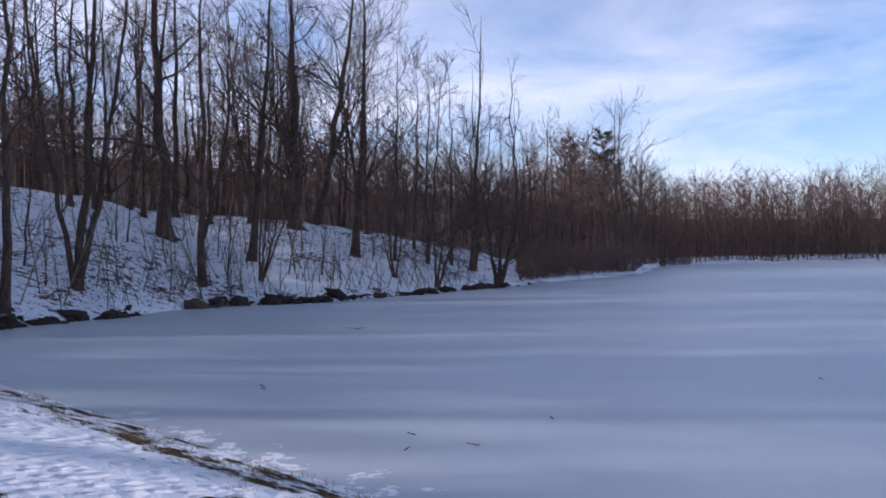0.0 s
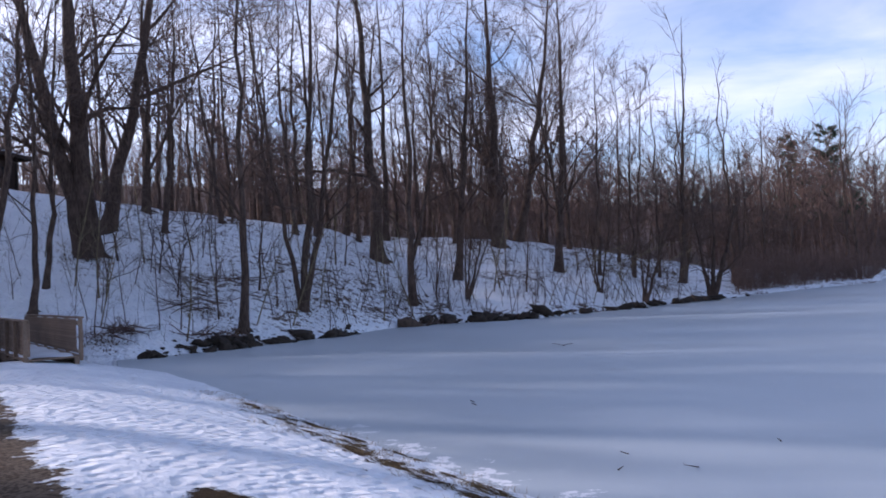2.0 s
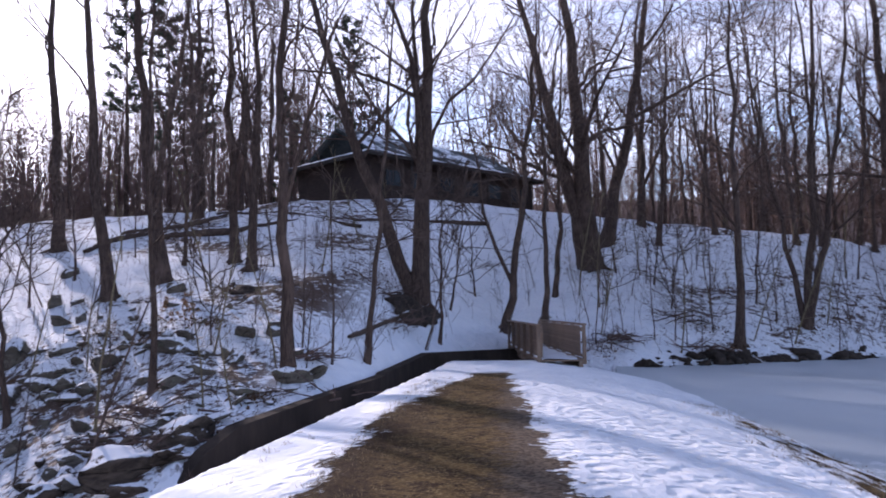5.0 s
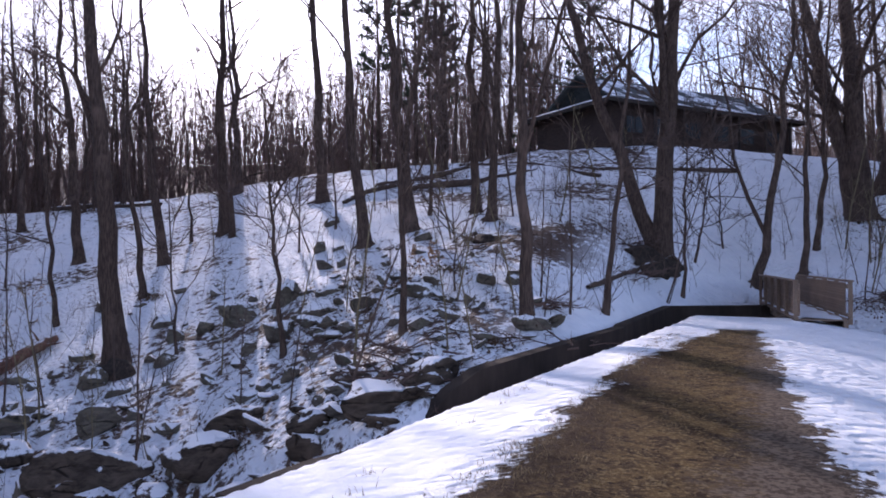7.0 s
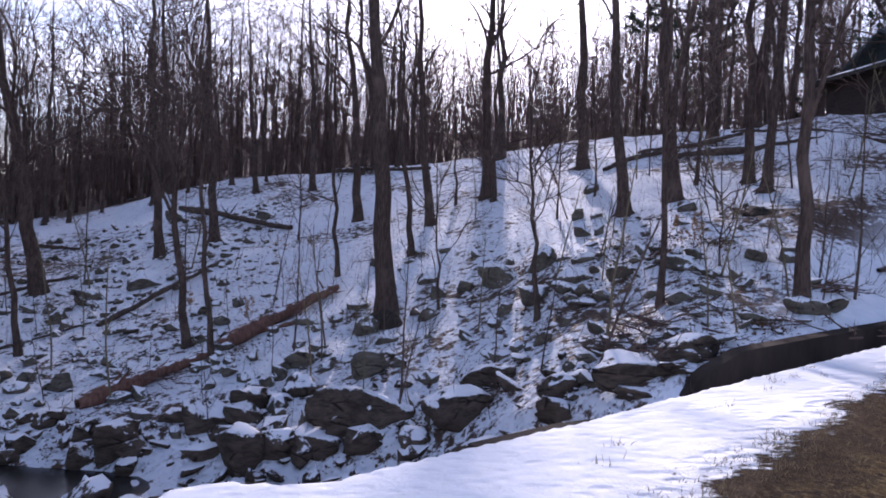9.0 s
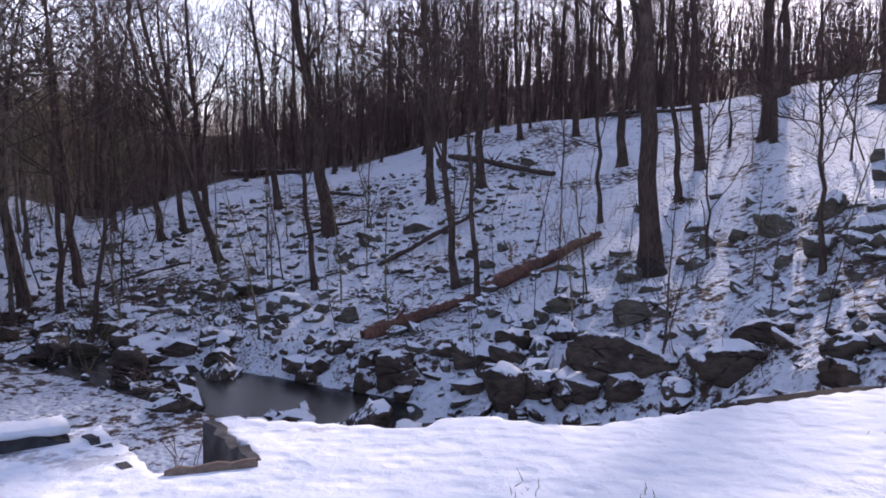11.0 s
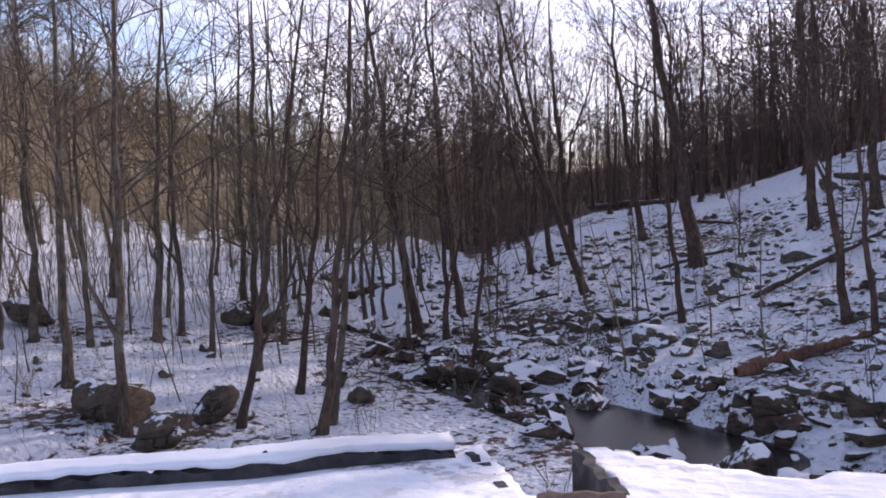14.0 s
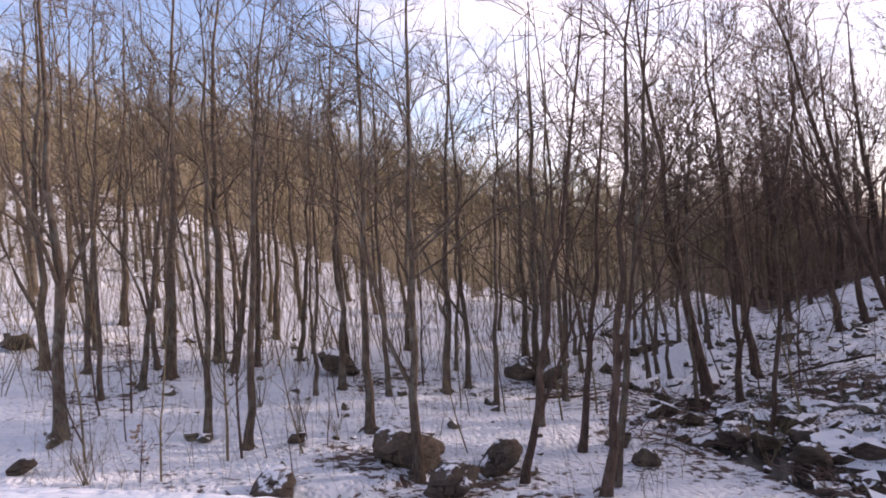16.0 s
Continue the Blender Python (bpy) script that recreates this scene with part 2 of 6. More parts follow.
def rock_mat(name, a, b, snow, lichen=0.0):
    k = Mat(name, 0.85, spec=0.12)
    o, p = k.obj(), k.pos()
    bed = k.scaled(p, (1, 1, 2.6))
    f = k.noise(bed, 2.6, 7, 0.68, 0.5)
    crack = k.step(k.voronoi(k.math_vec(bed, k.scaled(k.node("ShaderNodeTexNoise", Scale=1.6).outputs["Color"], (0.8, 0.8, 0.8))), 0.75, "Distance", "DISTANCE_TO_EDGE"), 0.0, 0.05)
    crack = k.math("MAXIMUM", crack, k.step(k.noise(p, 1.9, 3), 0.42, 0.55))
    c = k.mix(k.step(f, 0.3, 0.7), a, b)
    c = k.mix(k.math("MULTIPLY", k.step(k.noise(p, 0.7, 3), 0.45, 0.7), 0.5), c, tuple(v * 0.5 for v in a))
    if lichen:
        c = k.mix(k.math("MULTIPLY", k.step(k.noise(p, 3.1, 4), 0.54, 0.64), lichen), c, (0.15, 0.17, 0.10))
    c = k.mix(crack, tuple(v * 0.45 for v in a), c)
    up = k.dot(k.node("ShaderNodeNewGeometry").outputs["Normal"], (0, 0, 1))
    s = k.math("ADD", up, k.math("MULTIPLY", k.math("SUBTRACT", k.noise(p, 2.6, 6, 0.7), 0.5), 1.7))
    c = k.mix(k.step(s, snow, snow + 0.10), c, (0.84, 0.85, 0.87))
    h = k.math("ADD", f, k.math("MULTIPLY", crack, 0.35))
    return k.color(c).bump(h, 0.08, 0.9).m


M_GROUND = snow_ground()
M_ICE = ice_mat()
M_BARK = bark("oak_bark", (0.047, 0.032, 0.025), (0.122, 0.083, 0.064))
M_BARK_PALE = bark("grey_lichen_bark", (0.058, 0.043, 0.033), (0.160, 0.120, 0.088), 0.20)
M_TWIG = plain("bare_twigs", (0.068, 0.046, 0.037), (0.135, 0.092, 0.072), 0.9, 2.0)
# pale twigs, lightened and yellowed further: the ridge's sunlight is put into this colour
M_TWIG_PALE = plain("pale_sun_tinted_twigs", (0.135, 0.106, 0.062), (0.235, 0.187, 0.108), 0.9, 2.0)
M_TWIG_GREY = plain("grey_brown_twigs", (0.085, 0.064, 0.049), (0.155, 0.120, 0.090), 0.9, 2.0)
M_BRUSH = plain("brown_brush_stems", (0.088, 0.057, 0.047), (0.172, 0.112, 0.090), 0.9, 1.5)
M_LEAF = plain("dead_beech_leaves", (0.26, 0.14, 0.075), (0.42, 0.25, 0.13), 0.8, 3.0)
M_NEEDLE = plain("pine_needles", (0.022, 0.038, 0.022), (0.055, 0.082, 0.042), 0.7, 2.0)
M_ROCK_BROWN = rock_mat("brown_boulder", (0.064, 0.049, 0.038), (0.150, 0.118, 0.090), 0.84)
M_ROCK = rock_mat("grey_gneiss", (0.080, 0.067, 0.053), (0.19, 0.160, 0.122), 0.55, 0.22)
M_ROCK_BARE = rock_mat("wet_dark_rock", (0.048, 0.036, 0.027), (0.135, 0.102, 0.076), 0.68)
M_LOG = plain("weathered_log", (0.050, 0.034, 0.026), (0.120, 0.082, 0.060), 0.9, 3.0, (3, 3, 1), 0.02, 0.86)
M_LOG_RED = plain("rotten_red_log", (0.10, 0.048, 0.032), (0.24, 0.125, 0.085), 0.9, 3.0, (3, 3, 1), 0.02, 0.9)
M_CONCRETE = plain("stained_concrete", (0.030, 0.024, 0.020), (0.068, 0.051, 0.040), 0.9, 1.2, (1, 1, 0.3), 0.01, spec=0.08)
M_STONE_DARK = plain("dark_capped_stone", (0.035, 0.033, 0.033), (0.085, 0.08, 0.08), 0.9, 6.0, (1, 1, 1), 0.03)
M_SNOW = plain("deep_snow", (0.775, 0.805, 0.845), (0.855, 0.875, 0.90), 0.75, 3.0, (1, 1, 1), 0.02)
M_WATER = Mat("dark_stream_water", 0.22, spec=0.3)
M_WATER.color((0.030, 0.028, 0.025))
M_WATER.bump(M_WATER.noise(M_WATER.pos(), 2.5, 3), 0.02, 0.15)
M_WATER = M_WATER.m
M_DECK = plain("weathered_deck_timber", (0.17, 0.115, 0.08), (0.30, 0.21, 0.15), 0.85, 4.0, (1, 8, 8), 0.004)
M_SIDING = plain("dark_brown_siding", (0.042, 0.028, 0.022), (0.074, 0.050, 0.040), 0.8, 3.0, (1, 1, 9), 0.006)
M_ROOF = plain("green_grey_shingle", (0.045, 0.052, 0.050), (0.085, 0.092, 0.088), 0.9, 5.0, (1, 1, 1), 0.01)
M_TRIM = plain("dark_fascia_board", (0.045, 0.036, 0.030), (0.07, 0.055, 0.045), 0.8, 3.0)
M_GLASS = Mat("dark_window_glass", 0.08, spec=0.5).color((0.03, 0.035, 0.04)).m

# ---- helpers for building ----
def link(name, verts, faces, material, parent=None, label="", smooth=False):
    me = bpy.data.meshes.new(name)
    me.from_pydata(verts, [], faces)
    if smooth:
        me.polygons.foreach_set("use_smooth", np.ones(len(me.polygons), dtype=bool))
    me.materials.append(material)
    me.update()
    ob = new(name, me)
    if parent is not None:
        ob.parent = parent
    if label:
        ob["label"] = label
    return ob


def part(name, bm, material, parent=None, label=""):
    me = bpy.data.meshes.new(name)
    bm.to_mesh(me)
    bm.free()
    me.materials.append(material)
    ob = new(name, me)
    if parent is not None:
        ob.parent = parent
    if label:
        ob["label"] = label
    return ob


def add_box(bm, m, sx, sy, sz, bevel=0.0):
    got = bmesh.ops.create_cube(bm, size=1.0, matrix=m @ Matrix.Diagonal((sx, sy, sz, 1)))
    if bevel:
        edges = list({e for v in got["verts"] for e in v.link_edges})
        bmesh.ops.bevel(bm, geom=edges, offset=bevel, segments=1, affect="EDGES")


def polar(az, d, z=0.0):
    a = radians(az)
    return Vector((-math.sin(a) * d, math.cos(a) * d, z))


def un(u, n, z=0.0):
    return Vector((DAM_U[0] * u + DAM_N[0] * n, DAM_U[1] * u + DAM_N[1] * n, z))


# ---- the lie of the land: bearings (degrees to the left of the pond's length), distance and height of slope foot and slope top ----
TOE_AZ = (-150, -60, -30, -22, -16.3, -14.7, -6, 1, 8, 17.5, 22.7, 30, 37, 46, 52, 56, 62, 70, 78, 86, 98, 116, 128, 136, 142, 152, 165, 185, 210)
TOE_D = (300, 230, 175, 158, 149, 84, 59, 48, 41, 40, 35, 31.5, 29.5, 32, 28, 23, 18.2, 15.5, 15.5, 17, 19.5, 22.5, 26, 30, 30, 23, 21, 21, 21)
TOE_Z = (-.7, -.7, -.7, -.7, -.7, -.7, -.7, -.7, -.7, -.7, -.7, -.7, -.7, -.6, -.3, -.3, -.72, -1.22, -2.3, -3.6, -4.4, -4.7, -4.9, -4.9, -4.7, -4.5, -4.1, -3.6, -3.2)
TOP_AZ = (-150, -30, -16, -14, -6, -1.7, 4.4, 10.7, 19, 26, 36, 43, 52, 61, 68, 75, 90, 104, 114, 123, 132, 138, 145, 155, 165, 185, 210)
TOP_D = (320, 195, 170, 110, 84, 76, 68, 62, 60, 55, 52, 50, 51, 53, 58, 60, 65, 68, 70, 68, 62, 90, 140, 150, 150, 150, 150)
TOP_Z = (1, .6, .5, .5, .9, 2.3, 3.8, 4.6, 5.2, 6.1, 7.3, 7.8, 9.0, 9.4, 9.1, 8.9, 6.5, 4.4, .7, -.9, -4.0, -3.0, 2.0, 11, 20, 31, 31)
FAR_AZ = (-150, -40, -15, 0, 20, 40, 75, 92, 104, 111, 117, 124, 135, 150, 165, 185, 210)
FAR_Z = (3, 9, 13, 23, 34, 37, 35, 31, 26, 19, 11, 7, 8, 22, 44, 52, 52)
CHUTE_AZ = (-150, 36, 46, 60, 70, 85, 98, 116, 135, 150, 170, 210)
CHUTE_Z = (-1.7, -1.7, -1.4, -2.6, -3.6, -4.6, -5.1, -5.2, -5.3, -4.8, -4.4, -3.6)
STREAM = [polar(a, d) for a, d in ((84, 14.5), (92, 16.5), (99, 18.2), (107, 19.8), (116, 21.0), (124, 23.5), (131, 27), (137, 32), (140, 40), (141, 56))]


def wave(x, y, seed=0.0):
    """Cheap rolling unevenness between about -1 and 1."""
    return (np.sin(x * 1.0 + 1.7 * np.sin(y * 0.7 + seed) + seed) * np.cos(y * 1.1 + 1.3 * np.sin(x * 0.6 - seed)) +
            0.5 * np.sin(x * 2.3 + y * 1.9 + seed * 2) * np.cos(y * 2.7 - x * 1.4)) / 1.5


def stream_gap(x, y):
    best = np.full(np.shape(x), 1e9)
    for a, b in zip(STREAM, STREAM[1:]):
        dx, dy = b.x - a.x, b.y - a.y
        s = np.clip(((x - a.x) * dx + (y - a.y) * dy) / (dx * dx + dy * dy), 0, 1)
        best = np.minimum(best, np.hypot(x - a.x - s * dx, y - a.y - s * dy))
    return best


def ground_z(x, y):
    x, y = np.asarray(x, float), np.asarray(y, float)
    az = (np.degrees(np.arctan2(-x, y)) + 150) % 360 - 150
    r = np.hypot(x, y)
    u, n = DAM_U[0] * x + DAM_U[1] * y, DAM_N[0] * x + DAM_N[1] * y
    toe_d, toe_z = np.interp(az, TOE_AZ, TOE_D), np.interp(az, TOE_AZ, TOE_Z)
    top_d, top_z = np.interp(az, TOP_AZ, TOP_D), np.interp(az, TOP_AZ, TOP_Z)
    far_z, low = np.interp(az, FAR_AZ, FAR_Z), np.interp(az, CHUTE_AZ, CHUTE_Z)
    # the dam: flat crest, gentle side to the pond, steep side to the stream
    edge = np.interp(u, (-10, 0, 20, 28), (5.0, 4.95, 4.75, 4.3))
    wet = -0.02 - 0.70 * (np.clip(n - 0.6, 0, 9) / (edge - 0.6)) ** 1.45
    brink = np.interp(u, (-14, -2, 0.6, 1.5, 1.95, 2.25, 2.65, 2.9, 3.25, 3.45, 3.8, 4.4, 6.5, 8.6, 13.1, 21.5, 24), (-7.0, -6.9, -6.7, -6.4, -5.8, -5.4, -5.0, -5.2, -5.06, -4.62, -4.3, -4.2, -3.9, -3.68, -3.15, -2.1, -1.9))
    over = np.clip(brink - n, 0, None)
    dry = -0.13 * np.clip(-1.6 - n, 0, None) - 0.62 * over
    dam = np.where(n > 0.6, np.maximum(wet, -2.2), np.where(n < -1.6, dry, -0.02))
    dam = dam - 1.2 * np.clip(u - 24.0, 0, 2.0)
    base = np.maximum(dam, low)
    s = np.clip((r - toe_d) / (top_d - toe_d), 0, 1)
    bend = np.interp(az, (-150, 36, 52, 100, 135, 145, 210), (1.0, 1.0, 1.0, 1.05, 1.1, 1.45, 1.45))
    hill = toe_z + (top_z - toe_z) * s ** bend
    hill = np.where(r < toe_d, toe_z - 1.1 * (toe_d - r), hill)
    beyond = np.clip((r - top_d) / (260 - np.minimum(top_d, 200)), 0, 1)
    hill = np.where(r > top_d, top_z + (far_z - top_z) * beyond ** 1.5, hill)
    z = np.maximum(base, hill)
    # unevenness grows away from the dam
    rough = np.clip((r - toe_d + 3) / 12, 0, 1)
    z = z + rough * (0.22 * wave(x * 0.35, y * 0.35, 1.0) + 0.09 * wave(x * 1.3, y * 1.3, 2.0))
    z = z + 0.015 * wave(x * 2.1, y * 2.1, 4.0) * (r < 60)
    # notch of the outlet through the dam's shoulder
    notch = np.clip((az - 121.0 - np.clip(2.75 * (r - 4.95), 0, 3.1)) / 0.35, 0, 1) * np.clip((128.5 + np.clip(2.25 * (r - 5.15), 0, 3.2) - az) / 0.9, 0, 1) * np.clip((r - 4.95) / 0.25, 0, 1)
    z = np.where((notch > 0) & (r < 14), np.minimum(z, z * (1 - notch) + np.maximum(low, -1.5 - 0.5 * (r - 5)) * notch), z)
    # stream bed
    bed = np.clip(1 - stream_gap(x, y) / 2.6, 0, 1)
    level = np.interp(az, (88, 100, 108, 112, 118, 123, 127, 131, 140), (-4.9, -5.1, -5.22, -5.62, -5.75, -5.55, -5.30, -5.34, -5.3)) + 0.12 * wave(x * 1.1, y * 1.1, 7.0)
    z = np.where((bed > 0) & (r > 12), np.minimum(z, z * (1 - bed) + level * bed), z)
    return z


def gz(x, y):
    return float(ground_z(x, y))


def build_ground():
    az = np.concatenate((np.arange(-150, -36, 3.0), np.arange(-36, 190, 0.55), np.arange(190, 210, 2.5)))
    rad = np.concatenate(([0.35], np.geomspace(1.2, 90, 190), np.geomspace(93, 420, 36), (700, 1300, 3500)))
    A, R = np.meshgrid(np.radians(az), rad, indexing="ij")
    X, Y = -np.sin(A) * R, np.cos(A) * R
    Z = ground_z(X, Y)
    na, nr = X.shape
    verts = np.stack((X, Y, Z), -1).reshape(-1, 3)
    i, j = np.meshgrid(np.arange(na), np.arange(nr - 1), indexing="ij")
    k = (i + 1) % na
    faces = np.stack((i * nr + j, i * nr + j + 1, k * nr + j + 1, k * nr + j), -1).reshape(-1, 4)
    verts = np.vstack((verts, ((0, 0, gz(0, 0)),)))
    hub = len(verts) - 1
    fan = [(hub, a * nr, ((a + 1) % na) * nr) for a in range(na)]
    ob = link("ground", verts.tolist(), faces.tolist() + fan, M_GROUND, smooth=True)
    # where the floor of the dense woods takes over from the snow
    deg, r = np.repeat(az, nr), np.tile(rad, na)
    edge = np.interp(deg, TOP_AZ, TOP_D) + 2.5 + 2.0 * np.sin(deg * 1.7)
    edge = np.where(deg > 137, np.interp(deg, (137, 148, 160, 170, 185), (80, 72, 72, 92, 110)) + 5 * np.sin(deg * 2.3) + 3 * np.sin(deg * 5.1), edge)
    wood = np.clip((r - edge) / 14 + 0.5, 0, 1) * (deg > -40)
    # tan picks out the ridge floor that has sunlight put into its colour
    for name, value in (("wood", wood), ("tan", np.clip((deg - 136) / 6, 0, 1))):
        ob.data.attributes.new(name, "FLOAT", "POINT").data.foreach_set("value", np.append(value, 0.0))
    tagged(ob, "snow-covered wooded hillsides and earth dam with a bare trodden track", "ground", kind="structure")


build_ground()


def build_ice():
    pts = [un(24.6, 3.4), un(-320, 3.4), Vector((900, -200, 0)), Vector((900, 700, 0)), Vector((-40, 160, 0)), Vector((-24, 30, 0))]
    bm = bmesh.new()
    top = [bm.verts.new((p.x, p.y, -0.70)) for p in pts]
    bot = [bm.verts.new((p.x, p.y, -0.95)) for p in pts]
    bm.faces.new(top)
    bm.faces.new(bot[::-1])
    for a in range(len(pts)):
        b = (a + 1) % len(pts)
        bm.faces.new((top[a], bot[a], bot[b], top[b]))
    bmesh.ops.recalc_face_normals(bm, faces=bm.faces)
    tagged(part("pond_ice", bm, M_ICE), "frozen pond, grey ice dusted with thin snow", "frozen pond", kind="structure")


def build_stream():
    verts, faces = [], []
    wide = (1.6, 1.8, 2.0, 2.3, 2.5, 2.4, 2.0, 1.6, 1.2, 0.8)
    for i, p in enumerate(STREAM):
        q = STREAM[min(i + 1, len(STREAM) - 1)] - STREAM[max(i - 1, 0)]
        side = Vector((-q.y, q.x, 0)).normalized() * wide[i]
        z = -5.24 - 0.006 * i
        verts += [(p.x + side.x, p.y + side.y, z), (p.x - side.x, p.y - side.y, z)]
        if i:
            faces.append((2 * i - 2, 2 * i - 1, 2 * i + 1, 2 * i))
    tagged(link("stream_water", verts, faces, M_WATER), "dark still stream pool below the dam", "stream", kind="structure")


build_ice()
build_stream()

# ---- trees ----
class Sprout:
    """Collects tapered tubes as one mesh."""

    def __init__(self):
        self.v, self.f, self.n = [], [], 0

    def tubes(self, pts, rad, sides, tip=False):
        """pts: (N, S, 3) polylines; rad: (N, S) radii; tip: end in a point."""
        N, S = rad.shape
        if tip:
            end = pts[:, -1]
        tan = np.gradient(pts, axis=1)
        tan /= np.linalg.norm(tan, axis=2, keepdims=True) + 1e-9
        ref = np.where(np.abs(tan[..., 2:3]) > 0.9, (1.0, 0.0, 0.0), (0.0, 0.0, 1.0))
        a = np.cross(tan, ref)
        a /= np.linalg.norm(a, axis=2, keepdims=True) + 1e-9
        b = np.cross(tan, a)
        ang = np.arange(sides) * 2 * np.pi / sides
        ring = (a[:, :, None, :] * np.cos(ang)[None, None, :, None] + b[:, :, None, :] * np.sin(ang)[None, None, :, None]) * rad[:, :, None, None]
        v = (pts[:, :, None, :] + ring).reshape(-1, 3)
        if tip:
            v = np.concatenate(((pts[:, :-1, None, :] + ring[:, :-1]).reshape(N, -1, 3), end[:, None, :]), 1)
            m = v.shape[1]
            i, k = np.meshgrid(np.arange(N), np.arange(sides), indexing="ij")
            base = self.n + i * m + (S - 2) * sides
            top = self.n + i * m + m - 1
            f = [np.stack((base + k, base + (k + 1) % sides, top, top), -1).reshape(-1, 4)]
            if S > 2:
                i, s, k = np.meshgrid(np.arange(N), np.arange(S - 2), np.arange(sides), indexing="ij")
                base = self.n + i * m
                f.append(np.stack((base + s * sides + k, base + s * sides + (k + 1) % sides, base + (s + 1) * sides + (k + 1) % sides, base + (s + 1) * sides + k), -1).reshape(-1, 4))
            self.v.append(v.reshape(-1, 3))
            self.f.append(np.vstack(f))
            self.n += N * m
            return
        i, s, k = np.meshgrid(np.arange(N), np.arange(S - 1), np.arange(sides), indexing="ij")
        k2 = (k + 1) % sides
        base = self.n + i * S * sides
        f = np.stack((base + s * sides + k, base + s * sides + k2, base + (s + 1) * sides + k2, base + (s + 1) * sides + k), -1).reshape(-1, 4)
        self.v.append(v)
        self.f.append(f)
        self.n += len(v)

    def tris(self, v, f):
        self.v.append(v)
        self.f.append(np.hstack((f, f[:, 2:3])) + self.n)
        self.n += len(v)

    def link(self, name, material, parent=None, label="", smooth=True):
        v, f = np.vstack(self.v), np.vstack(self.f)
        faces = [tuple(q) if q[2] != q[3] else tuple(q[:3]) for q in f.tolist()]
        return link(name, v.tolist(), faces, material, parent, label, smooth)


def branch_paths(g, start, way, length, segs, lift, wob):
    """Polylines that set off along way, bend up by lift and wander by wob."""
    N = len(start)
    pts = [start]
    d = way / (np.linalg.norm(way, axis=1, keepdims=True) + 1e-9)
    for _ in range(segs):
        d = d + g.normal(0, wob, (N, 3)) + np.array((0, 0, lift))
        d /= np.linalg.norm(d, axis=1, keepdims=True) + 1e-9
        pts.append(pts[-1] + d * (length / segs)[:, None])
    return np.stack(pts, 1)


def offshoots(g, pts, count, lo, hi, spread):
    """Starting points and directions of count children on each polyline."""
    N, S, _ = pts.shape
    t = np.sort(g.uniform(lo, hi, (N, count)), axis=1) * (S - 1)
    i = np.clip(t.astype(int), 0, S - 2)
    w = (t - i)[..., None]
    rows = np.arange(N)[:, None]
    p = pts[rows, i] * (1 - w) + pts[rows, i + 1] * w
    d = pts[rows, i + 1] - pts[rows, i]
    d /= np.linalg.norm(d, axis=2, keepdims=True) + 1e-9
    q = np.cross(d, g.normal(0, 1, (N, count, 3)))
    q /= np.linalg.norm(q, axis=2, keepdims=True) + 1e-9
    a = g.uniform(spread * 0.65, spread * 1.25, (N, count, 1))
    return p.reshape(-1, 3), (d * np.cos(a) + q * np.sin(a)).reshape(-1, 3), (t / (S - 1)).reshape(-1)


